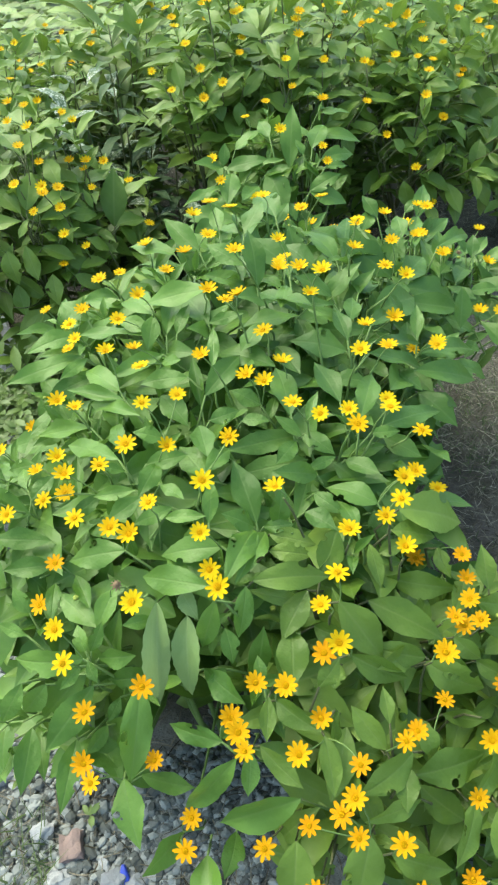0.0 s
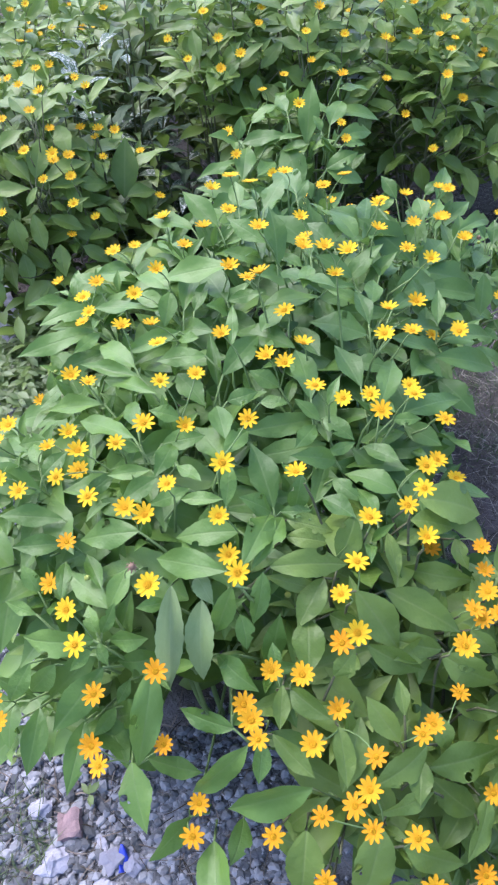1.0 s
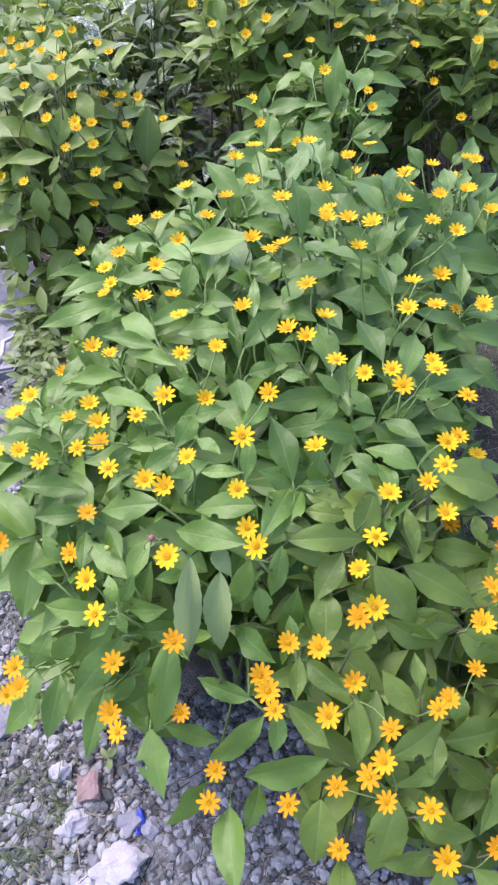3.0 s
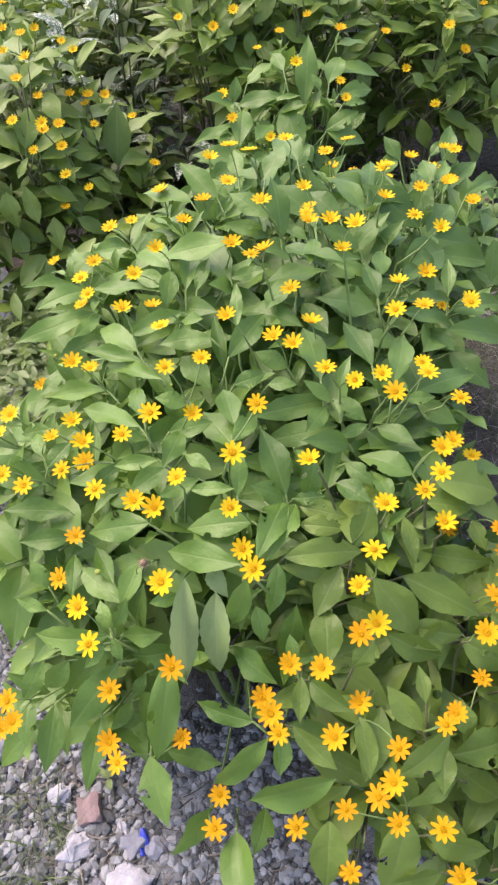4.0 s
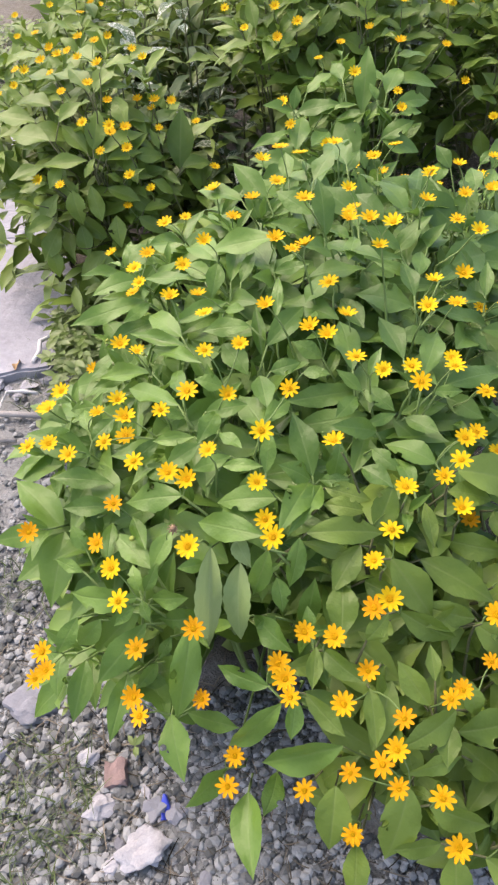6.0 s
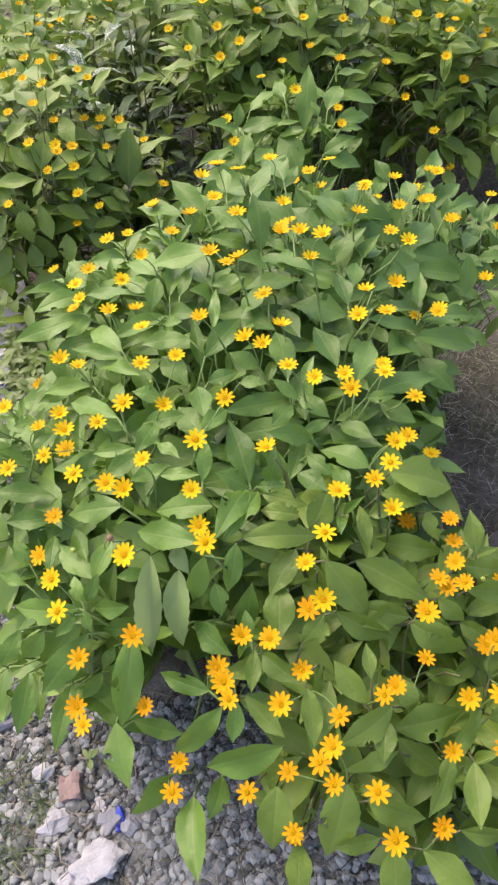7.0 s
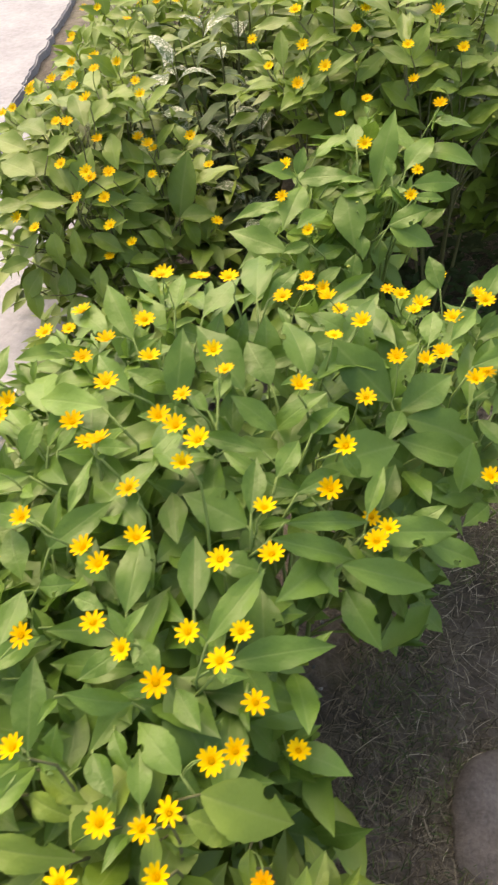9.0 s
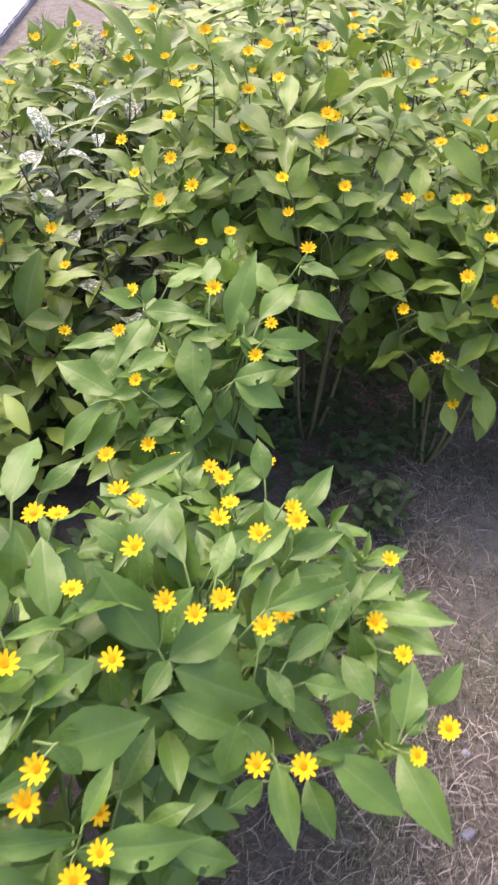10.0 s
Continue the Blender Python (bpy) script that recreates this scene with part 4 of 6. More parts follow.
LEAVES_8_1 = (
    (0.184, 1.159, 0.538, 79, 9, 10.0, 3.3), (0.21, 1.16, 0.52, 103, 61, 5.9, 2.3), (0.199, 1.126, 0.546, 11, -1, 5.7, 1.6),
    (0.241, 1.115, 0.507, 43, 58, 7.5, 3.9), (0.352, 1.063, 0.508, -99, -58, 5.9, 3.9), (0.283, 1.19, 0.537, 93, 20, 5.2, 2.8),
    (0.339, 1.182, 0.518, 43, -2, 11.4, 2.4), (0.404, 1.206, 0.478, 78, 34, 4.6, 2.4), (0.323, 0.969, 0.438, 14, -31, 7.8, 2.6),
    (0.35, 1.188, 0.478, 86, 32, 6.8, 3.6), (0.24, 1.208, 0.518, 133, -1, 10.5, 3.6), (0.244, 1.202, 0.481, 116, 51, 6.9, 3.1),
    (0.269, 1.228, 0.514, 64, 2, 5.9, 2.6),)
LEAVES_8_2 = (
    (0.307, 1.234, 0.514, 70, 7, 6.6, 2.3), (0.266, 1.106, 0.501, 52, 10, 8.4, 3.8), (0.273, 1.102, 0.494, 8, -19, 10.9, 4.3),
    (0.27, 1.074, 0.485, 3, -14, 8.9, 4.0), (0.253, 1.108, 0.511, 163, 40, 10.2, 4.7), (0.233, 1.231, 0.505, 142, 2, 11.3, 5.1),
    (0.266, 1.105, 0.501, -95, 7, 5.0, 2.3), (0.111, 1.311, 0.479, 45, 17, 9.9, 2.4), (0.185, 1.188, 0.539, 178, 36, 5.6, 3.0),
    (0.33, 1.316, 0.507, 68, 27, 8.0, 2.6), (0.314, 1.337, 0.51, 32, 38, 3.4, 1.6), (0.241, 1.367, 0.469, 56, 25, 5.3, 2.8),
    (0.273, 1.39, 0.481, 123, 39, 5.2, 2.7),)
LEAVES_8_3 = (
    (0.337, 1.277, 0.486, 39, 17, 7.0, 2.3), (0.34, 1.245, 0.488, 35, -5, 6.9, 2.8), (0.339, 1.29, 0.49, 40, 52, 3.2, 1.9),
    (0.273, 1.23, 0.504, 73, -4, 5.3, 2.4), (0.306, 1.2, 0.513, 79, -12, 6.7, 1.8), (0.34, 1.163, 0.472, 97, 16, 9.7, 3.3),
    (0.37, 1.169, 0.458, 62, -1, 8.1, 2.9), (0.354, 1.153, 0.459, -39, -8, 4.9, 2.7), (0.344, 1.171, 0.475, 44, 19, 3.7, 1.8),
    (0.444, 1.283, 0.432, -8, 25, 9.2, 2.9), (0.451, 1.267, 0.422, -22, 21, 8.2, 2.4), (0.426, 1.285, 0.441, 47, 21, 5.1, 2.5),
    (0.412, 1.282, 0.451, 121, 54, 4.3, 1.8),)
LEAVES_8_4 = (
    (0.501, 1.162, 0.412, 92, 25, 7.5, 3.5), (0.522, 1.199, 0.409, 53, 46, 6.0, 2.6), (0.465, 1.174, 0.426, 142, 18, 5.9, 3.0),
    (0.393, 1.161, 0.443, 4, 4, 4.9, 2.2), (0.428, 1.137, 0.4, 172, 32, 6.1, 3.5), (0.438, 1.102, 0.425, -15, -13, 9.1, 3.8),
    (0.503, 1.14, 0.408, -50, -3, 9.8, 3.9), (0.39, 1.072, 0.439, -59, -16, 7.8, 2.5), (0.465, 1.128, 0.419, -137, 25, 6.2, 2.1),
    (0.507, 1.158, 0.411, 63, 16, 3.5, 1.9), (0.384, 1.082, 0.415, 159, 27, 5.3, 3.3), (0.38, 1.062, 0.409, -118, 7, 4.4, 2.9),
    (0.421, 1.085, 0.398, -49, -11, 6.1, 3.2),)
BLOOMS_8 = (
    (0.377, 1.046, 0.476), (0.417, 1.068, 0.457), (0.289, 1.117, 0.573), (0.519, 1.124, 0.44), (0.44, 1.125, 0.456), (0.255, 1.127, 0.564), (0.303, 1.152, 0.559), (0.207, 1.164, 0.58), (0.344, 1.164, 0.514), (0.548, 1.18, 0.41), (0.355, 1.195, 0.502), (0.484, 1.221, 0.455), (0.447, 1.259, 0.441), (0.141, 1.26, 0.541), (0.303, 1.272, 0.521), (0.154, 1.275, 0.513), (0.098, 1.314, 0.533), (0.263, 1.251, 0.552), (0.329, 1.309, 0.535), (0.244, 1.344, 0.474), (0.34, 1.289, 0.54), (0.446, 1.328, 0.47), (0.148, 1.397, 0.466), (0.195, 1.405, 0.462), (0.084, 1.454, 0.419), (0.219, 1.384, 0.47), (0.268, 1.415, 0.486),)
LEAVES_9_1 = (
    (0.128, 1.658, 0.485, 77, 59, 12.8, 4.4), (0.177, 1.659, 0.523, 69, 20, 9.5, 3.6), (0.194, 1.634, 0.51, 21, 1, 8.3, 3.0),
    (0.2, 1.612, 0.5, 16, -3, 5.0, 1.8), (0.165, 1.587, 0.459, -4, -15, 8.0, 3.8), (0.213, 1.621, 0.441, 31, 37, 4.8, 2.8),
    (0.165, 1.588, 0.462, 14, 24, 7.3, 3.1), (0.118, 1.577, 0.447, -68, -33, 4.4, 4.0), (0.147, 1.604, 0.425, -87, -42, 4.9, 3.8),
    (0.083, 1.632, 0.494, -71, -29, 10.1, 6.7), (0.059, 1.586, 0.482, -117, 3, 7.2, 3.3), (-0.012, 1.659, 0.5, -156, 24, 6.8, 4.4),
    (-0.011, 1.664, 0.502, 71, 62, 4.6, 3.3),)
LEAVES_9_2 = (
    (-0.005, 1.652, 0.498, -6, 16, 9.4, 3.3), (0.048, 1.642, 0.498, -9, 16, 7.2, 1.7), (0.075, 1.626, 0.49, -14, 18, 5.1, 3.2),
    (-0.014, 1.598, 0.483, -146, 2, 9.7, 2.3), (-0.027, 1.58, 0.476, -97, -12, 6.3, 3.5), (0.011, 1.507, 0.446, 171, 13, 11.0, 4.2),
    (0.047, 1.517, 0.458, -151, -7, 4.6, 2.0), (0.034, 1.508, 0.447, -62, -54, 4.7, 2.0), (0.001, 1.503, 0.437, -135, -36, 11.5, 3.3),
    (0.02, 1.499, 0.427, -130, -41, 9.2, 2.9), (0.092, 1.577, 0.421, -130, 5, 7.5, 3.0), (0.157, 1.644, 0.518, 122, 49, 3.5, 2.1),
    (0.09, 1.68, 0.549, 108, 15, 6.3, 2.9),)
LEAVES_9_3 = (
    (0.017, 1.688, 0.526, 24, 31, 6.7, 2.9), (0.004, 1.638, 0.494, -95, -8, 10.0, 3.8), (0.094, 1.53, 0.41, -127, -9, 5.3, 3.5),
    (0.115, 1.554, 0.422, -89, -38, 5.3, 2.8),)
BLOOMS_9 = (
    (0.053, 1.491, 0.5), (0.2, 1.569, 0.528), (-0.016, 1.582, 0.505), (0.113, 1.635, 0.577), (0.198, 1.645, 0.532), (-0.033, 1.666, 0.519), (0.043, 1.766, 0.566), (0.089, 1.769, 0.593), (0.213, 1.777, 0.584),)
LEAVES_10_1 = (
    (-0.44, 1.633, 0.46, 72, 52, 8.9, 4.1), (-0.5, 1.695, 0.454, -175, 34, 9.6, 5.4), (-0.454, 1.632, 0.454, 140, 33, 8.5, 3.9),
    (-0.424, 1.629, 0.449, 39, 16, 11.5, 4.1), (-0.455, 1.626, 0.439, -176, 0, 10.2, 3.6), (-0.413, 1.628, 0.438, 17, 6, 7.7, 2.8),
    (-0.439, 1.626, 0.443, -137, -40, 4.5, 2.8), (-0.528, 1.594, 0.383, -141, -40, 7.8, 4.6), (-0.498, 1.601, 0.386, -68, -61, 7.7, 5.4),
    (-0.457, 1.612, 0.39, -66, -60, 7.7, 5.4), (-0.422, 1.615, 0.38, -10, -20, 7.3, 4.6), (-0.277, 1.717, 0.368, 74, 66, 12.7, 5.6),
    (-0.257, 1.763, 0.417, 22, 24, 9.7, 3.5),)
LEAVES_10_2 = (
    (-0.261, 1.703, 0.374, -28, -44, 6.0, 4.8), (-0.267, 1.701, 0.379, 25, 0, 7.0, 4.0), (-0.286, 1.646, 0.344, -152, 51, 6.0, 4.7),
    (-0.35, 1.612, 0.326, 9, 14, 6.2, 3.4), (-0.364, 1.606, 0.313, -12, -31, 6.6, 4.1), (-0.412, 1.6, 0.322, -86, -57, 6.9, 4.2),
    (-0.387, 1.622, 0.389, -149, 46, 4.0, 2.6), (-0.55, 1.608, 0.405, -161, -5, 6.4, 3.3), (-0.476, 1.703, 0.518, 156, -3, 7.4, 4.0),
    (-0.436, 1.728, 0.548, 17, 5, 7.4, 3.2), (-0.448, 1.726, 0.544, 123, 20, 10.6, 4.1), (-0.436, 1.725, 0.544, 52, 33, 8.2, 4.0),
    (-0.396, 1.727, 0.532, -64, -30, 7.6, 4.4),)
LEAVES_10_3 = (
    (-0.322, 1.76, 0.491, 43, 44, 5.7, 3.0), (-0.357, 1.646, 0.432, 31, -8, 7.0, 3.4), (-0.547, 1.682, 0.47, -165, -9, 6.3, 4.0),
    (-0.519, 1.63, 0.432, -117, -32, 5.6, 3.4), (-0.499, 1.607, 0.301, -74, -57, 7.1, 5.3), (-0.546, 1.597, 0.301, -134, -41, 8.2, 4.8),
    (-0.458, 1.592, 0.238, -77, -56, 7.2, 4.8), (-0.572, 1.579, 0.263, -67, -53, 6.7, 4.5), (-0.441, 1.79, 0.586, 128, 16, 8.1, 3.6),
    (-0.368, 1.794, 0.581, 4, 26, 6.1, 3.0), (-0.415, 1.775, 0.578, 10, 16, 7.5, 3.5), (-0.478, 1.767, 0.56, 144, 2, 8.2, 3.6),
    (-0.536, 1.65, 0.478, 160, 7, 10.5, 5.1),)
LEAVES_10_4 = (
    (-0.548, 1.617, 0.436, -151, -3, 8.0, 5.0), (-0.541, 1.556, 0.345, -143, -4, 6.1, 4.9), (-0.513, 1.677, 0.506, 26, 32, 6.4, 3.7),)
BLOOMS_10 = (
    (-0.504, 1.557, 0.42), (-0.409, 1.579, 0.478), (-0.353, 1.581, 0.48), (-0.32, 1.587, 0.386), (-0.56, 1.588, 0.42), (-0.382, 1.589, 0.525), (-0.379, 1.59, 0.35), (-0.361, 1.591, 0.417), (-0.441, 1.605, 0.528), (-0.387, 1.605, 0.505), (-0.417, 1.623, 0.598), (-0.36, 1.63, 0.504), (-0.301, 1.683, 0.477), (-0.401, 1.685, 0.54), (-0.407, 1.688, 0.613), (-0.302, 1.691, 0.531), (-0.196, 1.715, 0.37), (-0.509, 1.73, 0.55), (-0.322, 1.737, 0.603), (-0.462, 1.745, 0.61), (-0.325, 1.752, 0.493), (-0.353, 1.753, 0.514), (-0.534, 1.762, 0.58), (-0.487, 1.766, 0.62), (-0.426, 1.773, 0.634), (-0.351, 1.783, 0.609), (-0.241, 1.817, 0.433),)
LEAVES_11_1 = (
    (-0.52, 1.75, 0.524, 153, 3, 8.0, 3.0), (-0.536, 1.778, 0.534, 152, 7, 6.7, 3.6), (-0.542, 1.731, 0.522, 156, 5, 9.8, 4.6),
    (-0.528, 1.784, 0.556, 156, 6, 9.7, 4.0), (-0.577, 1.707, 0.499, 164, 7, 10.0, 5.2),)
BLOOMS_11 = (
    (-0.62, 1.76, 0.56), (-0.61, 1.82, 0.57), (-0.59, 1.97, 0.57), (-0.66, 1.9, 0.55), (-0.68, 1.8, 0.53), (-0.413, 1.841, 0.62), (-0.582, 1.866, 0.575), (-0.546, 1.879, 0.581), (-0.304, 1.888, 0.459), (-0.498, 1.911, 0.605), (-0.66, 2.102, 0.57), (-0.567, 2.217, 0.58),)
LEAVES_12_1 = (
    (0.022, 2.046, 0.677, 46, 2, 7.4, 2.6), (0.031, 1.904, 0.557, -96, -54, 5.3, 5.1), (0.006, 1.875, 0.494, -150, 6, 9.9, 5.1),
    (-0.095, 1.857, 0.579, -164, -6, 10.7, 4.0), (-0.08, 1.961, 0.655, -159, 3, 8.9, 2.9), (-0.131, 1.892, 0.6, 178, 29, 8.2, 3.1),
    (-0.093, 1.884, 0.6, 108, 51, 6.6, 3.0), (0.014, 1.941, 0.634, -149, 5, 6.8, 2.5), (-0.057, 2.005, 0.664, -34, -5, 10.5, 3.7),
    (0.008, 2.04, 0.681, 23, -4, 7.2, 2.3), (0.087, 2.067, 0.668, 105, 19, 11.6, 3.3),)
BLOOMS_12 = (
    (-0.043, 1.806, 0.602), (-0, 1.837, 0.621), (-0.047, 1.863, 0.647), (-0.116, 1.87, 0.607), (0.042, 1.901, 0.662), (-0.16, 1.916, 0.638), (-0.077, 1.932, 0.684), (0.049, 1.951, 0.68), (-0.025, 1.96, 0.813), (0.036, 1.999, 0.723), (0.033, 2.004, 0.778), (-0.105, 2.027, 0.7), (-0.117, 2.133, 0.7), (0.048, 2.135, 0.7),)
LEAVES_13_1 = (
    (0.087, 1.914, 0.562, -13, -26, 8.7, 4.4), (0.149, 1.914, 0.572, 31, 18, 6.7, 3.3), (0.222, 1.95, 0.533, -4, 7, 8.4, 3.3),
    (0.166, 1.972, 0.616, 29, 5, 8.8, 3.6), (0.126, 1.938, 0.628, 96, 22, 7.6, 2.9), (0.176, 2.016, 0.645, 71, 8, 10.2, 3.9),
    (0.097, 2.127, 0.649, 57, 67, 6.5, 7.3), (0.178, 1.917, 0.477, -155, 28, 7.5, 4.2), (0.201, 1.92, 0.458, -4, 22, 7.9, 2.9),
    (0.194, 1.948, 0.452, 18, 53, 7.7, 5.0), (0.243, 1.934, 0.482, -7, 36, 7.8, 4.0), (0.274, 1.924, 0.457, -58, -60, 6.0, 5.1),
    (0.272, 1.924, 0.455, -18, 7, 5.6, 2.2),)
LEAVES_13_2 = (
    (0.184, 1.914, 0.447, -91, -59, 5.7, 3.8), (0.251, 1.969, 0.555, 35, 38, 6.9, 4.5), (0.279, 2.018, 0.596, 94, 20, 9.6, 4.2),
    (0.337, 2.012, 0.585, 95, 29, 7.0, 3.9), (0.328, 1.948, 0.529, 9, -15, 8.7, 4.9), (0.303, 1.978, 0.55, -35, -14, 5.8, 3.8),
    (0.348, 2.139, 0.64, -10, -31, 10.7, 4.8), (0.212, 1.96, 0.578, 21, 12, 6.4, 4.4), (0.102, 2.131, 0.648, 42, 54, 8.7, 4.4),
    (0.159, 1.969, 0.622, 19, 2, 8.7, 3.2), (0.169, 2.002, 0.645, 71, 11, 11.2, 3.5), (0.129, 1.923, 0.624, 106, 23, 8.8, 2.6),
    (0.283, 1.942, 0.474, -21, -16, 8.8, 5.0),)
BLOOMS_13 = (
    (0.141, 1.86, 0.65), (0.153, 1.869, 0.588), (0.324, 1.899, 0.532), (0.23, 1.922, 0.625), (0.177, 1.955, 0.673), (0.181, 1.958, 0.72), (0.328, 1.971, 0.599), (0.177, 2.03, 0.69), (0.141, 2.069, 0.78), (0.282, 2.084, 0.7), (0.277, 2.16, 0.747),)
BLOOMS_14 = (
    (-0.046, 2.249, 0.7), (0.202, 2.278, 0.66), (-0.147, 2.35, 0.68), (0.066, 2.406, 0.68), (-0.002, 2.416, 0.7), (0.23, 2.574, 0.62), (0.08, 2.708, 0.62),)
LEAVES_15_1 = (
    (0.377, 1.884, 0.363, -156, -29, 6.7, 4.0), (0.387, 1.898, 0.44, -12, -43, 5.6, 4.8), (0.421, 1.88, 0.333, -96, -64, 5.0, 5.0),
    (0.446, 1.89, 0.362, -12, -36, 4.8, 6.3), (0.363, 1.918, 0.468, 3, 29, 6.6, 3.9), (0.399, 1.895, 0.42, -4, -23, 5.6, 3.6),
    (0.412, 1.877, 0.344, -68, -65, 6.9, 4.1), (0.454, 1.886, 0.35, -20, -56, 8.2, 4.4), (0.516, 1.926, 0.409, -135, -36, 8.4, 3.9),
    (0.498, 1.932, 0.431, -152, 1, 7.4, 2.8), (0.519, 1.898, 0.321, -59, -44, 8.3, 4.2), (0.47, 1.883, 0.276, -63, -31, 5.9, 3.6),
    (0.446, 1.915, 0.481, -176, -2, 6.8, 2.6),)
LEAVES_15_2 = (
    (0.456, 1.963, 0.523, -179, -12, 6.8, 1.8), (0.537, 1.939, 0.405, -139, -22, 7.4, 4.5), (0.454, 1.939, 0.426, 3, 18, 8.5, 4.8),
    (0.39, 1.912, 0.358, -180, -37, 6.9, 5.4), (0.443, 1.899, 0.355, -14, -27, 9.7, 5.1), (0.607, 1.944, 0.402, -112, -45, 7.7, 4.9),
    (0.541, 1.889, 0.3, -90, -58, 7.9, 4.8), (0.538, 1.96, 0.45, -36, -36, 6.1, 4.9), (0.382, 1.915, 0.414, 2, 1, 9.2, 4.5),)
BLOOMS_15 = (
    (0.365, 1.853, 0.467), (0.451, 1.856, 0.547), (0.437, 1.859, 0.382), (0.483, 1.866, 0.287), (0.51, 1.93, 0.47), (0.472, 1.938, 0.575), (0.492, 1.998, 0.582), (0.405, 2.001, 0.599), (0.458, 2.008, 0.589), (0.354, 2.053, 0.572), (0.575, 2.06, 0.52), (0.482, 2.072, 0.606), (0.354, 2.072, 0.66), (0.414, 2.093, 0.563), (0.631, 2.14, 0.62), (0.547, 2.143, 0.58), (0.422, 2.155, 0.625), (0.458, 2.17, 0.64), (0.423, 2.213, 0.66),)
BLOOMS_16 = (
    (0.616, 2.293, 0.62), (0.374, 2.36, 0.591), (0.282, 2.491, 0.62), (0.37, 2.899, 0.6),)
BLOOMS_17 = (
    (-0.204, 2.212, 0.68), (-0.193, 2.401, 0.68), (-0.387, 2.566, 0.66),)
BLOOMS_18 = (
    (-0.647, 2.233, 0.599), (-0.563, 2.336, 0.639), (-0.636, 2.441, 0.603), (-0.594, 2.576, 0.6), (-0.557, 2.717, 0.6),)
for rows in (LEAVES_1_1, LEAVES_1_2, LEAVES_1_3, LEAVES_1_4, LEAVES_2_1, LEAVES_2_2, LEAVES_3_1, LEAVES_3_2, LEAVES_3_3, LEAVES_3_4, LEAVES_3_PALE, LEAVES_4_1, LEAVES_4_2, LEAVES_5_1, LEAVES_5_2, LEAVES_5_3, LEAVES_6_1, LEAVES_6_2, LEAVES_7_1, LEAVES_7_2, LEAVES_7_3, LEAVES_7_4, LEAVES_8_1, LEAVES_8_2, LEAVES_8_3, LEAVES_8_4, LEAVES_9_1, LEAVES_9_2, LEAVES_9_3, LEAVES_10_1, LEAVES_10_2, LEAVES_10_3, LEAVES_10_4, LEAVES_11_1, LEAVES_12_1, LEAVES_13_1, LEAVES_13_2, LEAVES_15_1, LEAVES_15_2):
    for row in rows:
        foot, d, mid = open_leaf(row)
        OPEN += [(foot + d * row[5] * k, 0.0042 * row[6] + 0.006) for k in (0.003, 0.0055, 0.008)]
for rows in (BLOOMS_1, BLOOMS_2, BLOOMS_3, BLOOMS_4, BLOOMS_5, BLOOMS_6, BLOOMS_7, BLOOMS_8, BLOOMS_9, BLOOMS_10, BLOOMS_11, BLOOMS_12, BLOOMS_13, BLOOMS_14, BLOOMS_15, BLOOMS_16, BLOOMS_17, BLOOMS_18):
    OPEN += [(Vector(place), 0.019) for place in rows]
SPOTS = np.array([tuple(p) for p, _ in OPEN])
CLEAR = np.array([c for _, c in OPEN])
OVERS = np.where(SPOTS[:, 1:2] > 1.35, OVER_FAR, OVER_NEAR)
flowering_plant((0.15, 0.5), 0.17, BLOOMS_1, 0.5, (200, 330, 12), 11, BUSHY, 14, LEAVES_1_1 + LEAVES_1_2 + LEAVES_1_3 + LEAVES_1_4, 8, 1.0, tone="old")
flowering_plant((0.3, 0.5), 0.15, BLOOMS_2, 0.44, (220, 420, 14), 12, BUSHY, 12, LEAVES_2_1 + LEAVES_2_2, 8, 1.0, tone="old")
flowering_plant((-0.06, 0.65), 0.17, BLOOMS_3, 0.52, (140, 200, 4), 13, BUSHY, 12, LEAVES_3_1 + LEAVES_3_2 + LEAVES_3_3 + LEAVES_3_4, 8, 1.0, LEAVES_3_PALE)
flowering_plant((-0.17, 0.74), 0.17, BLOOMS_4, 0.58, (110, 220, 8), 14, BUSHY, 14, LEAVES_4_1 + LEAVES_4_2, 8, 1.0)
flowering_plant((0.09, 0.74), 0.17, BLOOMS_5, 0.62, (-40, 30, 6), 15, BUSHY, 14, LEAVES_5_1 + LEAVES_5_2 + LEAVES_5_3, 8, 1.0, tone="deep")
flowering_plant((-0.1, 1.0), 0.19, BLOOMS_6, 0.63, (80, 220, 10), 16, BUSHY, 18, LEAVES_6_1 + LEAVES_6_2, 8, 1.0)
flowering_plant((0.12, 1.0), 0.19, BLOOMS_7, 0.65, (-70, 40, 10), 17, BUSHY, 20, LEAVES_7_1 + LEAVES_7_2 + LEAVES_7_3 + LEAVES_7_4, 8, 1.0, tone="deep")
flowering_plant((0.29, 1.24), 0.21, BLOOMS_8, 0.54, (-30, 130, 10), 18, BUSHY, 14, LEAVES_8_1 + LEAVES_8_2 + LEAVES_8_3 + LEAVES_8_4, 8, 1.0, tone="deep")
flowering_plant((0.09, 1.64), 0.15, BLOOMS_9, 0.54, (-150, 60, 7), 19, BUSHY, 14, LEAVES_9_1 + LEAVES_9_2 + LEAVES_9_3, 8, 1.0)
flowering_plant((-0.4, 1.72), 0.24, BLOOMS_10, 0.56, (125, 385, 14), 20, BUSHY, 12, LEAVES_10_1 + LEAVES_10_2 + LEAVES_10_3 + LEAVES_10_4, 9, 1.05, tone="old")
flowering_plant((-0.56, 1.93), 0.25, BLOOMS_11, 0.58, (80, 260, 10), 21, BUSHY, 20, LEAVES_11_1, 9, 1.0, tone="old")
flowering_plant((-0.03, 2.0), 0.2, BLOOMS_12, 0.68, (180, 330, 5), 22, BUSHY, 17, LEAVES_12_1, 10, 1.08, tone="old")
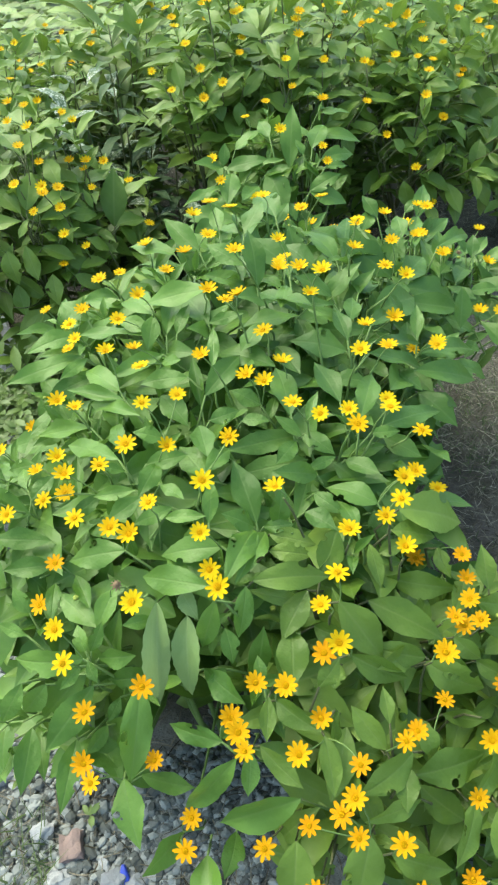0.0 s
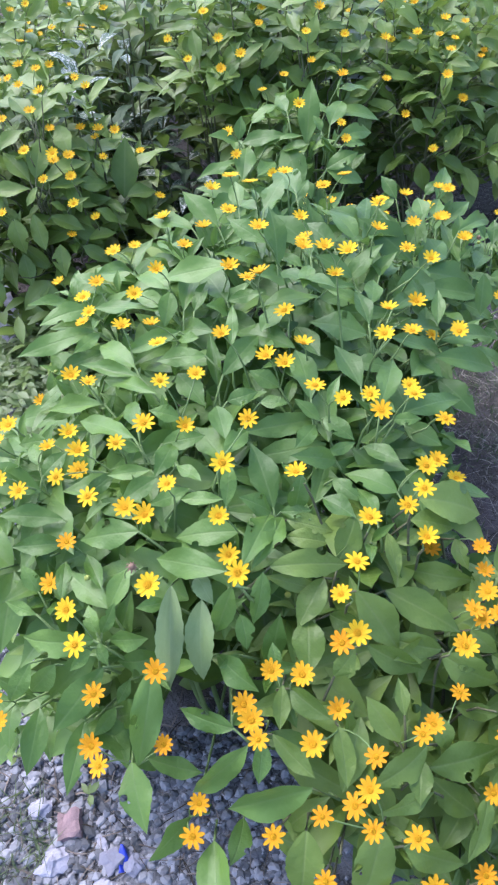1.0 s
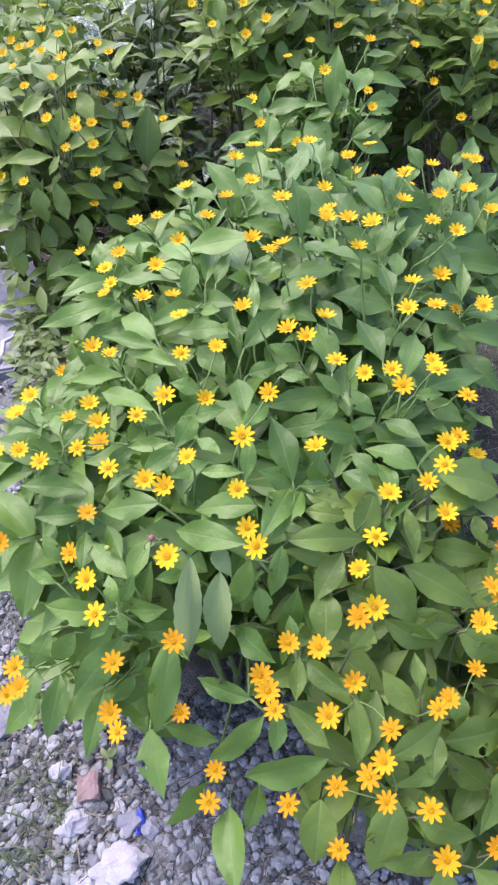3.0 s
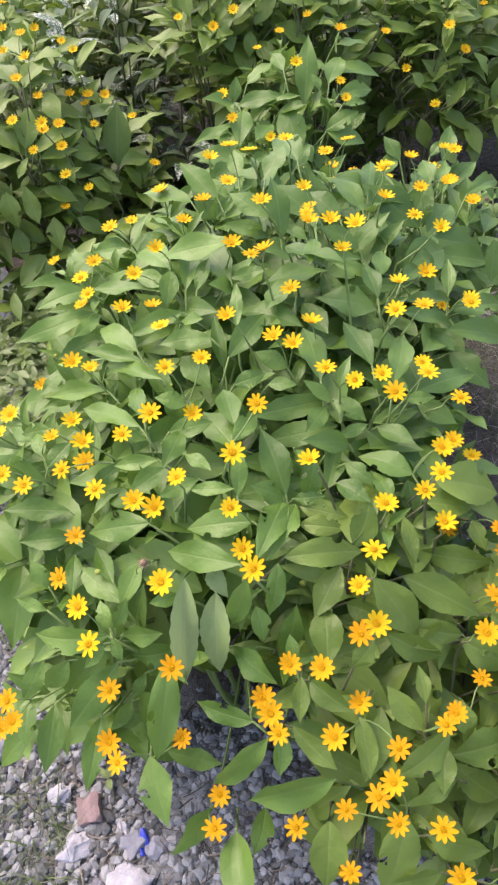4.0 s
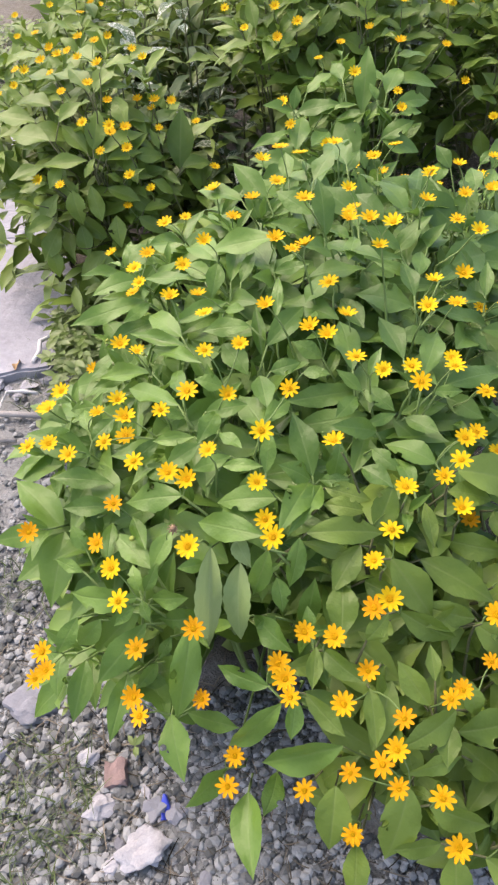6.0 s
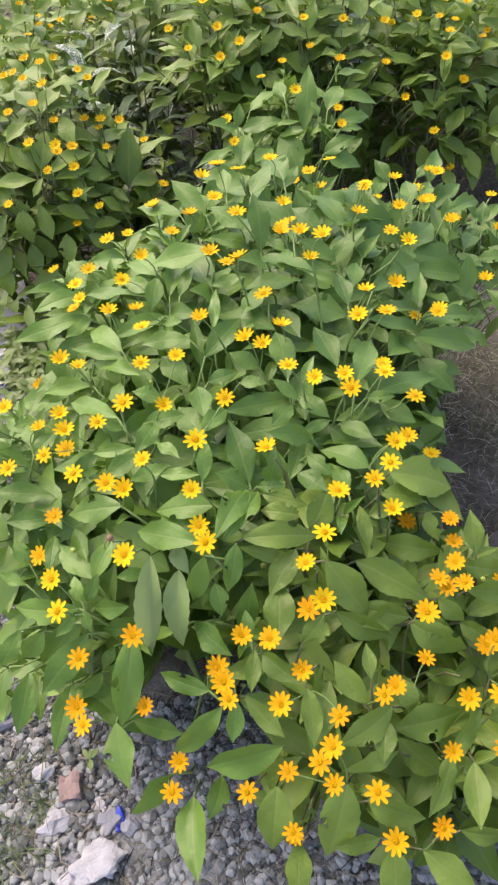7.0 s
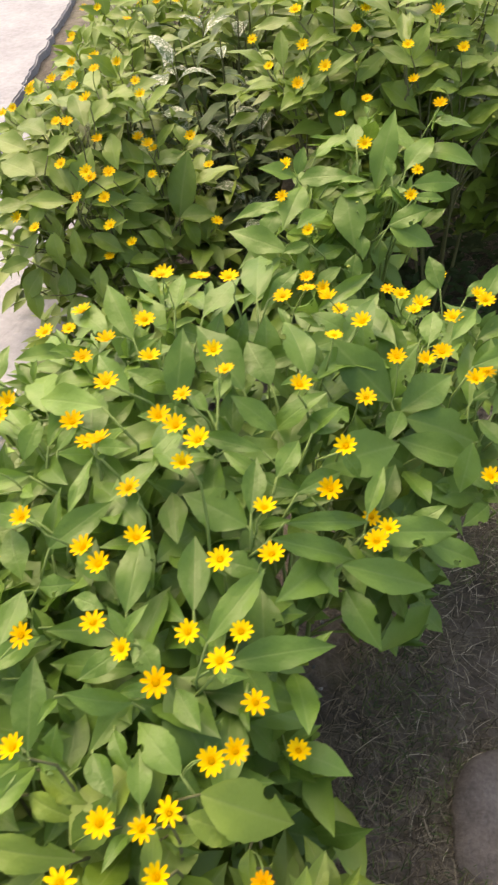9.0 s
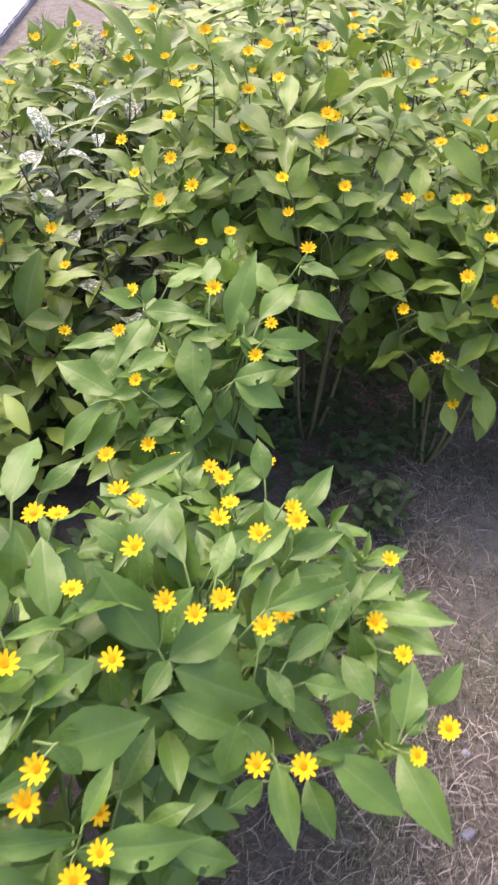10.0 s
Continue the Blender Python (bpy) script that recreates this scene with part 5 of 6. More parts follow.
flowering_plant((0.2, 2.0), 0.2, BLOOMS_13, 0.66, (200, 345, 4), 23, BUSHY, 16, LEAVES_13_1 + LEAVES_13_2, 10, 1.08, tone="old")
flowering_plant((0.02, 2.4), 0.24, BLOOMS_14 + scattered((0.02, 2.4), 0.24, 0.7, 8, 14), 0.7, (0, 0, 0), 24, BUSHY, 10, (), 7, 1.1, tone="old")
flowering_plant((0.46, 2.02), 0.22, BLOOMS_15, 0.58, (180, 330, 18), 25, BUSHY, 16, LEAVES_15_1 + LEAVES_15_2, 10, 1.08, tone="old")
flowering_plant((0.5, 2.5), 0.25, BLOOMS_16 + scattered((0.5, 2.5), 0.25, 0.62, 10, 16), 0.62, (0, 0, 0), 26, BUSHY, 10, (), 7, 1.1, tone="old")
flowering_plant((-0.33, 2.45), 0.22, BLOOMS_17 + scattered((-0.33, 2.45), 0.22, 0.64, 6, 17), 0.64, (100, 250, 8), 27, BUSHY, 10, (), 7, 1.1, tone="old")
flowering_plant((-0.7, 2.5), 0.22, BLOOMS_18 + scattered((-0.7, 2.5), 0.22, 0.58, 6, 18), 0.58, (100, 280, 6), 28, BUSHY, 10, (), 7, 1.0, tone="old")
flowering_plant((0.8, 2.25), 0.27, scattered((0.8, 2.25), 0.25, 0.6, 12, 41), 0.6, (180, 330, 4), 41, BUSHY, 4, (), 6, 1.15, tone="old")
flowering_plant((0.85, 2.75), 0.27, scattered((0.85, 2.75), 0.25, 0.62, 12, 42), 0.62, (180, 330, 4), 42, BUSHY, 4, (), 6, 1.15, tone="old")
flowering_plant((0.25, 2.95), 0.27, scattered((0.25, 2.95), 0.25, 0.66, 12, 43), 0.66, (180, 330, 4), 43, BUSHY, 4, (), 6, 1.15, tone="old")
flowering_plant((-0.2, 2.95), 0.27, scattered((-0.2, 2.95), 0.25, 0.66, 12, 44), 0.66, (180, 330, 4), 44, BUSHY, 4, (), 6, 1.15, tone="old")
flowering_plant((0.62, 3.05), 0.27, scattered((0.62, 3.05), 0.25, 0.62, 12, 45), 0.62, (180, 330, 4), 45, BUSHY, 4, (), 6, 1.15, tone="old")
flowering_plant((-0.6, 2.9), 0.27, scattered((-0.6, 2.9), 0.25, 0.5, 12, 46), 0.5, (180, 330, 4), 46, BUSHY, 4, (), 6, 1.15, tone="old")
spent_flower((-0.09, 0.53), (-0.112, 0.52, 0.527))
spent_flower((0.29, 1.24), (0.394, 1.256, 0.466))


# ---- ground ----
def ground_sheet():
    n = 170
    line = [1.6 * u + 70.0 * u**7 for u in (2 * i / n - 1 for i in range(n + 1))]
    verts, faces = [], []
    for y in line:
        for x in line:
            d = math.hypot(x, y)
            z = 0.008 * noise.noise((x * 4, y * 4, 0)) + 0.004 * noise.noise((x * 19, y * 19, 3)) if d < 6 else 0.0
            verts.append((x, y + 0.9, z - 0.004))
    for j in range(n):
        for i in range(n):
            a = j * (n + 1) + i
            faces.append((a, a + 1, a + n + 2, a + n + 1))
    ob = new("ground", mesh_of("ground", verts, faces, GROUND))
    return tagged(ob, "dusty grey gravel giving way to dark brown bare soil", "ground", kind="structure")


ground_sheet()


def stone_mesh(name, seed, material, flat=0.6, stretch=1.3, sub=2, rough=0.45):
    """An angular stone of half-length 1, lying flat."""
    rng = random.Random(seed)
    bm = bmesh.new()
    bmesh.ops.create_icosphere(bm, subdivisions=sub, radius=1.0)
    cuts = [Vector((rng.uniform(-1, 1), rng.uniform(-1, 1), rng.uniform(-0.6, 1))).normalized() for _ in range(7)]
    off = Vector((seed * 3.1, seed * 1.7, 0))
    for v in bm.verts:
        for c in cuts:
            k = v.co.dot(c) - 0.6
            if k > 0:
                v.co -= c * k
        v.co *= 1 + rough * noise.noise(v.co * 1.9 + off) + 0.06 * noise.noise(v.co * 6 + off)
        v.co.x *= stretch
        v.co.z *= flat
    return from_bm(name, bm, material, False)


def stone(x, y, half, turn, material, seed, label, flat=0.55, stretch=1.3):
    half *= 0.86
    me = stone_mesh("stone", seed, material, flat, stretch, 4 if half > 0.02 else 3)
    ob = new("stone", me)
    ob.matrix_basis = pose(x, y, half * flat * 0.45, 0, 0, turn) @ Matrix.Scale(half, 4)
    return tagged(ob, label, "stone", "larger stones in the gravel")


PALE, GREY, PINK = "pale grey angular stone lying in gravel", "grey angular stone lying in gravel", "pinkish brown stone lying in gravel"
for k, (x, y, half, turn, kind) in enumerate((
        (-0.213, 0.397, 0.036, 40, 0), (-0.323, 0.52, 0.019, 20, 0), (-0.293, 0.449, 0.024, 70, 0), (-0.227, 0.473, 0.011, 100, 0),
        (-0.212, 0.453, 0.020, 60, 1), (-0.183, 0.449, 0.017, 95, 1), (-0.26, 0.375, 0.014, 30, 0), (-0.213, 0.317, 0.023, 10, 1),
        (-0.132, 0.349, 0.017, 80, 1), (0.012, 0.328, 0.020, 15, 0), (0.015, 0.296, 0.021, 20, 1), (-0.005, 0.276, 0.015, 40, 0),
        (-0.133, 0.263, 0.018, 30, 0), (-0.155, 0.313, 0.010, 70, 0), (-0.128, 0.322, 0.008, 70, 0), (-0.109, 0.307, 0.017, 130, 1),
        (-0.042, 0.304, 0.015, 5, 1), (-0.01, 0.245, 0.017, 80, 1), (0.184, 0.257, 0.027, 75, 2), (0.218, 0.299, 0.023, 50, 1),
        (0.182, 0.287, 0.012, 10, 0))) :
    stone(x, y, half, turn, (PALE_STONE, MID_STONE, RED_STONE)[kind], 30 + k, (PALE, GREY, PINK)[kind])
for k, (x, y, half, turn, kind) in enumerate((
        (0.27, 0.264, 0.024, 25, 0), (0.297, 0.26, 0.019, 60, 2), (0.279, 0.311, 0.015, 0, 2), (0.235, 0.32, 0.010, 100, 0),
        (0.298, 0.391, 0.014, 30, 0), (0.313, 0.373, 0.021, 10, 1), (0.33, 0.345, 0.024, 160, 1), (-0.254, 0.402, 0.011, 90, 1),
        (-0.43, 0.60, 0.042, 10, 1), (-0.47, 0.52, 0.026, 70, 1), (0.632, 1.383, 0.008, 0, 1), (0.65, 1.262, 0.012, 40, 1), (0.673, 1.481, 0.006, 40, 0),
        (0.508, 1.699, 0.006, 10, 0), (-0.36, 0.30, 0.02, 60, 1), (0.1, 0.16, 0.024, 33, 1), (-0.09, 0.12, 0.02, 90, 0))):
    stone(x, y, half, turn, (PALE_STONE, MID_STONE, RED_STONE)[kind], 70 + k, (PALE, GREY, PINK)[kind])


for k, (x, y, half, turn) in enumerate(((-0.615, 1.425, 0.017, 20), (-0.655, 1.405, 0.024, 75), (-0.70, 1.395, 0.015, 130), (-0.735, 1.41, 0.021, 50), (-0.60, 1.385, 0.012, 10), (-0.675, 1.375, 0.013, 95), (-0.78, 1.385, 0.018, 160))):
    stone(x, y, half, turn, (MID_STONE, PALE_STONE)[k % 2], 110 + k, "grey lump of rubble beside the slab", 0.5, 1.4)


def brick_chip():
    bm = bmesh.new()
    bmesh.ops.create_cube(bm, size=1.0)
    bmesh.ops.subdivide_edges(bm, edges=bm.edges[:], cuts=4, use_grid_fill=True)
    for v in bm.verts:
        v.co *= 1 + 0.34 * noise.noise(v.co * 2.3 + Vector((4, 2, 9)))
        v.co.x *= 0.030
        v.co.y *= 0.036
        v.co.z *= 0.022
    ob = new("brick_chip", from_bm("brick_chip", bm, RED_STONE, False))
    ob.matrix_basis = pose(-0.275, 0.498, 0.004, 6, -7, 8)
    tagged(ob, "broken chip of red brick half sunk in gravel", "brick")


brick_chip()


def plastic_scrap():
    bm = bmesh.new()
    bmesh.ops.create_grid(bm, x_segments=6, y_segments=10, size=0.5)
    for v in bm.verts:
        x, y = v.co.x, v.co.y
        v.co = Vector((x * (0.013 - 0.005 * y), y * 0.034, 0.004 * math.cos(3 * x) + 0.004 * math.sin(7 * y + 4 * x)))
    bmesh.ops.solidify(bm, geom=bm.faces[:], thickness=0.0012)
    ob = new("plastic_scrap", from_bm("plastic_scrap", bm, BLUE))
    ob.matrix_basis = pose(-0.197, 0.452, 0.006, 14, 28, 12)
    tagged(ob, "crumpled scrap of blue plastic between stones", "litter")


plastic_scrap()


def gravel():
    """Loose small gravel, thick on the path and thinning towards the bed."""
    rng = random.Random(5)
    t = (1 + 5**0.5) / 2
    ico = [Vector(v).normalized() for v in ((-1, t, 0), (1, t, 0), (-1, -t, 0), (1, -t, 0), (0, -1, t), (0, 1, t), (0, -1, -t), (0, 1, -t), (t, 0, -1), (t, 0, 1), (-t, 0, -1), (-t, 0, 1))]
    tri = ((0, 11, 5), (0, 5, 1), (0, 1, 7), (0, 7, 10), (0, 10, 11), (1, 5, 9), (5, 11, 4), (11, 10, 2), (10, 7, 6), (7, 1, 8),
           (3, 9, 4), (3, 4, 2), (3, 2, 6), (3, 6, 8), (3, 8, 9), (4, 9, 5), (2, 4, 11), (6, 2, 10), (8, 6, 7), (9, 8, 1))
    verts, faces = [], []
    made = 0
    while made < 62000:
        x, y = rng.triangular(-1.15, 0.95, -0.12), rng.triangular(-0.5, 1.4, 0.4)
        if y < 0.1 and rng.random() > (y + 0.5) / 0.6:
            continue
        edge = (0.70 if x < 0.04 else 0.50) + 0.12 * noise.noise((x * 3, y * 3, 7))
        inside = y < edge or (x < -0.36 + 0.08 * noise.noise((x * 5, y * 5, 2)) and x > -0.72)
        if not inside and (x > 0.2 or rng.random() > 0.03):
            continue
        if (y < 0.44 or x > 0.05) and noise.noise((x * 5, y * 5, 11)) < -0.15 and rng.random() < 0.3:
            continue
        r = 0.0009 + 0.0085 * rng.random() ** 6.2
        turn = Euler((rng.uniform(0, 6), rng.uniform(0, 6), rng.uniform(0, 6))).to_matrix()
        lean = Euler((rng.uniform(-0.3, 0.3), rng.uniform(-0.3, 0.3), rng.uniform(0, 6))).to_matrix()
        sx, sz = rng.uniform(0.9, 1.5), rng.uniform(0.45, 0.8)
        n0 = len(verts)
        for v in ico:
            p = turn @ (v * rng.uniform(0.75, 1.15))
            p = lean @ Vector((p.x * sx, p.y, p.z * sz)) * r
            verts.append((p.x + x, p.y + y, p.z + r * sz * 0.22))
        faces += [(a + n0, b + n0, c + n0) for a, b, c in tri]
        made += 1
    ob = new("gravel", mesh_of("gravel", verts, faces, STONE, False))
    tagged(ob, "loose grey crushed gravel strewn over dusty ground", "gravel", kind="stuff")


gravel()


def strands(name, count, area, reach, material, label, category, seed, upright=0.0, wide=0.0011, keep=None):
    """Thin bent strips lying on or standing out of the ground, in one mesh."""
    rng = random.Random(seed)
    x0, x1, y0, y1 = area
    verts, faces = [], []
    made = tries = 0
    while made < count and tries < count * 20:
        tries += 1
        x, y = rng.uniform(x0, x1), rng.uniform(y0, y1)
        if keep and not keep(x, y, rng):
            continue
        a, length = rng.uniform(0, math.tau), reach * rng.uniform(0.35, 1.2)
        bend, w = rng.uniform(-0.8, 0.8), wide * rng.uniform(0.6, 1.5)
        px, py, pz = x, y, 0.001 + rng.random() * 0.004
        rise = upright * rng.uniform(0.5, 1.2) + (rng.uniform(-0.05, 0.22) if upright == 0 else 0)
        n0 = len(verts)
        for k in range(5):
            s = w * (1 - 0.85 * k / 4) if upright else w * (0.55 + 0.45 * math.sin(math.pi * (k + 0.5) / 5))
            nx, ny = -math.sin(a), math.cos(a)
            verts += [(px + nx * s, py + ny * s, pz), (px - nx * s, py - ny * s, pz + s * 0.6)]
            flat = math.cos(rise)
            px += math.cos(a) * flat * length / 4
            py += math.sin(a) * flat * length / 4
            pz = max(0.0015, pz + math.sin(rise) * length / 4)
            a += bend / 4
            rise -= rng.uniform(0.1, 0.3) if upright else rng.uniform(0.0, 0.16)
        for k in range(4):
            i = n0 + 2 * k
            faces.append((i, i + 1, i + 3, i + 2))
        made += 1
    ob = new(name, mesh_of(name, verts, faces, material))
    return tagged(ob, label, category, kind="stuff")


def verge(x, y):
    """How far a place lies to the bed's side of the slab and the roadway behind it."""
    line = -0.80 - 0.42 * (y - 2.25) if y < 3.1 else -1.25 - 0.48 * (y - 3.1)
    return x - line


def bare(x, y, rng):
    return noise.noise((x * 4, y * 4, 20)) + 0.6 * noise.noise((x * 13, y * 13, 5)) > rng.uniform(-0.8, 0.3)


strands("dry_grass", 42000, (0.2, 1.15, 0.5, 2.3), 0.030, LITTER, "fine dry straw and root litter matted on dark soil", "dry grass", 8, wide=0.00042, keep=bare)
strands("dry_grass", 17000, (0.25, 1.3, 0.5, 2.5), 0.042, STRAW, "short dry straw lying on dark soil", "dry grass", 18, wide=0.00042,
        keep=lambda x, y, rng: bare(x, y, rng) and x + 0.8 * y > rng.uniform(0.95, 1.6))
strands("dry_grass", 2800, (-0.7, 0.6, 0.0, 0.75), 0.045, LITTER, "sparse dry stalks lying on grey gravel", "dry grass", 9, wide=0.0007)
strands("short_grass", 9000, (0.22, 1.1, 0.55, 2.1), 0.020, GRASS, "short green grass growing in patches on bare soil", "grass", 10, 0.75, 0.0009,
        lambda x, y, rng: noise.noise((x * 5, y * 5, 31)) > rng.uniform(-0.25, 0.4))
strands("short_grass", 1500, (-1.0, -0.3, 0.3, 1.9), 0.05, GRASS, "thin green grass at the edge of the path", "grass", 12, 0.7, 0.0010,
        lambda x, y, rng: noise.noise((x * 4, y * 4, 37)) > rng.uniform(0.0, 0.35) and x > -0.68)
strands("long_grass", 2600, (-1.9, -0.62, 2.35, 4.4), 0.11, GRASS, "rank green grass beyond the flower bed", "grass", 13, 1.1, 0.0018,
        lambda x, y, rng: verge(x, y) > 0.02)
strands("dry_grass", 500, (-1.8, -0.8, 2.3, 4.2), 0.16, STRAW, "dry grass stalks standing beyond the flower bed", "dry grass", 14, 1.0, 0.0012,
        lambda x, y, rng: verge(x, y) > 0.02)


def weed_patch(name, count, keep, area, length, height, material, seed, label):
    """Low weeds: small leaves in loose rosettes, in one mesh."""
    rng = random.Random(seed)
    verts, faces = [], []
    made = tries = 0
    while made < count and tries < count * 30:
        tries += 1
        x, y = rng.uniform(area[0], area[1]), rng.uniform(area[2], area[3])
        if not keep(x, y):
            continue
        made += 1
        h = height * rng.uniform(0.15, 1.0)
        for k in range(rng.randrange(4, 8)):
            a, size = rng.uniform(0, math.tau), length * rng.uniform(0.6, 1.3)
            m = basis(Vector((x, y, h * rng.uniform(0.5, 1.0))), Vector((math.cos(a), math.sin(a), rng.uniform(-0.1, 0.6))), Vector((0, -0.3, 1)), size)
            n0 = len(verts)
            for px, py, pz in ((0, 0, 0), (-0.2, 0.35, 0.05), (0, 0.4, 0), (0.2, 0.35, 0.05), (-0.17, 0.7, 0.02), (0, 0.72, -0.03), (0.17, 0.7, 0.02), (0, 1, -0.12)):
                verts.append(tuple(m @ Vector((px, py, pz))))
            for f in ((0, 2, 1), (0, 3, 2), (1, 2, 5, 4), (2, 3, 6, 5), (4, 5, 7), (5, 6, 7)):
                faces.append(tuple(n0 + i for i in f))
    ob = new(name, mesh_of(name, verts, faces, material))
    return tagged(ob, label, "weeds", kind="stuff")


weed_patch("weeds", 560, lambda x, y: -0.585 - 0.04 * math.sin(y * 9) < x < -0.30 - 0.1 * (y - 1.2), (-0.75, -0.2, 1.15, 1.95), 0.033, 0.12, WEED, 3,
           "low green weeds along the concrete edge")
weed_patch("weeds", 22, lambda x, y: noise.noise((x * 6, y * 6, 3)) > 0.1, (-0.6, 0.4, 0.1, 0.75), 0.018, 0.02, WEED, 4, "small green seedlings scattered in gravel")
# shrub-dark leaves on these weeds put the shade of the gaps into colour
weed_patch("weeds", 330, lambda x, y: x < 0.2 or y > 1.75, (-0.1, 0.45, 1.62, 2.6), 0.034, 0.12, DARK_LEAF, 6, "weeds between plants, coloured dark green to deepen the shade")
# filler added over bare stems, its dark colour standing in for deep shade
weed_patch("weeds", 120, lambda x, y: True, (-0.36, -0.04, 1.72, 2.15), 0.05, 0.2, DARK_LEAF, 9, "added undergrowth below the speckled shrubs, coloured dark for shade")
weed_patch("weeds", 90, lambda x, y: noise.noise((x * 7, y * 7, 5)) > -0.1, (-0.36, 0.0, 1.18, 1.6), 0.03, 0.07, DARK_LEAF, 8, "weeds between plants, coloured dark green to deepen the shade")
weed_patch("weeds", 500, lambda x, y: x < -0.55 - 0.1 * (y - 2.3) and verge(x, y) > 0.02, (-1.6, -0.5, 2.2, 4.2), 0.035, 0.13, WEED, 7, "rank green weeds beyond the flower bed")
weed_patch("weeds", 2200, lambda x, y: verge(x, y) > 0.5 and (x < -0.5 - 0.12 * (y - 2.4) or y > 3.2), (-1.6, 1.9, 2.5, 6.8), 0.10, 0.56, OLD_INNER, 17, "tall rank greenery behind the flower bed")


# ---- concrete beside the bed ----
def slab(name, outline, top, label, seed, category="slab"):
    """A worn concrete slab with a crumbled edge, seen from above as the outline."""
    pts = []
    for (x0, y0), (x1, y1) in zip(outline, outline[1:] + outline[:1]):
        n = max(1, int(math.hypot(x1 - x0, y1 - y0) / 0.03))
        n = min(n, 70)
        for k in range(n):
            t = k / n
            x, y = x0 + (x1 - x0) * t, y0 + (y1 - y0) * t
            pts.append((x + 0.02 * noise.noise((x * 9, y * 9, seed)) + 0.012 * noise.noise((x * 31, y * 31, seed)), y + 0.02 * noise.noise((x * 9, y * 9, seed + 5)) + 0.012 * noise.noise((x * 31, y * 31, seed + 5))))
    bm = bmesh.new()
    upper = bm.faces.new([bm.verts.new((x, y, top)) for x, y in pts])
    made = bmesh.ops.extrude_face_region(bm, geom=[upper])
    for v in made["geom"]:
        if isinstance(v, bmesh.types.BMVert):
            v.co.z = -0.05
    bmesh.ops.recalc_face_normals(bm, faces=bm.faces[:])
    rim = [e for e in bm.edges if all(abs(v.co.z - top) < 1e-5 for v in e.verts)]
    bmesh.ops.bevel(bm, geom=rim, offset=0.006, segments=2, affect="EDGES")
    ob = new(name, from_bm(name, bm, CONCRETE, False))
    return tagged(ob, label, category, kind="structure")


slab("concrete_slab", [(-0.62, 1.45), (-0.585, 1.62), (-0.64, 1.85), (-0.80, 2.25), (-0.90, 2.6), (-1.05, 2.95), (-1.25, 3.1), (-1.42, 2.74), (-2.2, 2.6), (-2.6, 1.3), (-1.2, 1.37)], 0.022,
     "worn pale grey concrete slab with a crumbled edge", 2)
slab("road", [(-1.45, 2.78), (-1.68, 3.5), (-1.91, 4.28), (-2.6, 6.5), (-4.2, 12.0), (-9.0, 12.0), (-9.0, 2.7), (-2.3, 2.68)], 0.03, "pale concrete roadway beyond the weeds", 9, "road")


def torn_flakes():
    """Thin curled flakes of cement skin lying on the slab."""
    rng = random.Random(77)
    for k, (x, y, s) in enumerate(((-0.72, 1.98, 0.09), (-0.90, 2.12, 0.10))):
        bm = bmesh.new()
        bmesh.ops.create_grid(bm, x_segments=8, y_segments=6, size=0.5)
        for v in bm.verts:
            u, w = v.co.x, v.co.y
            v.co = Vector((u * s * (1 + 0.3 * noise.noise((u * 3, w * 3, k))), w * s * 0.5 * (1 + 0.4 * noise.noise((u * 3, w * 3, k + 9))), 0.005 * u * u + 0.002 * noise.noise((u * 4, w * 4, k))))
        bmesh.ops.solidify(bm, geom=bm.faces[:], thickness=0.002)
        ob = new("cement_flake", from_bm("cement_flake", bm, CONCRETE))
        ob.matrix_basis = pose(x, y, 0.024, 0, 0, rng.uniform(-30, 30))
        tagged(ob, "thin curled flake of pale cement on the slab", "debris", "flakes on the slab")


torn_flakes()


def ring():
    """A crescent of a worn grey rubber ring, sunk in the soil at its near side, with earth inside."""
    bm = bmesh.new()
    n, prof = 64, ((0.0, -0.03), (0.0, 0.004), (0.05, 0.013), (0.25, 0.019), (0.6, 0.020), (0.9, 0.016), (1.0, 0.006), (1.0, -0.03))
    rows = []
    for k in range(n):
        a = math.tau * k / n
        wob = 1 + 0.012 * math.sin(3 * a + 1) + 0.006 * math.sin(11 * a)
        square = (abs(math.cos(a)) ** 2.7 + abs(math.sin(a)) ** 2.7) ** (-1 / 2.7)
        outer = Vector((0.035 + 0.154 * wob * square * math.cos(a), 0.119 * wob * square * math.sin(a)))
        inner = Vector((0.075 + 0.128 * math.cos(a), 0.022 + 0.078 * math.sin(a)))
        line = []
        for s, z in prof:
            p = outer.lerp(inner, s)
            sink = min(1.0, max(0.0, (-0.035 - p.y) / 0.05)) * 0.022 + min(1.0, max(0.0, (p.x - 0.10) / 0.08)) * 0.02
            line.append(bm.verts.new((p.x, p.y, z - sink + 0.0015 * noise.noise((p.x * 40, p.y * 40, 1)))))
        rows.append(line)
    for k in range(n):
        for j in range(len(prof) - 1):
            bm.faces.new((rows[k][j], rows[(k + 1) % n][j], rows[(k + 1) % n][j + 1], rows[k][j + 1]))
    bmesh.ops.recalc_face_normals(bm, faces=bm.faces[:])
    ob = new("rubber_ring", from_bm("rubber_ring", bm, RIM))
    ob.matrix_basis = pose(0.517, 0.856, 0.0, 0, 0, 7)
    tagged(ob, "worn grey rubber ring half sunk in soil", "ring")


ring()


# ---- litter at the slab's edge ----
def rod(name, points, radius, material, label, category):
    v, f = tube([Vector(p) for p in points], [radius] * len(points), 7)
    f.append(tuple(reversed(range(7))))
    ob = new(name, mesh_of(name, v, f, material))
    return tagged(ob, label, category)


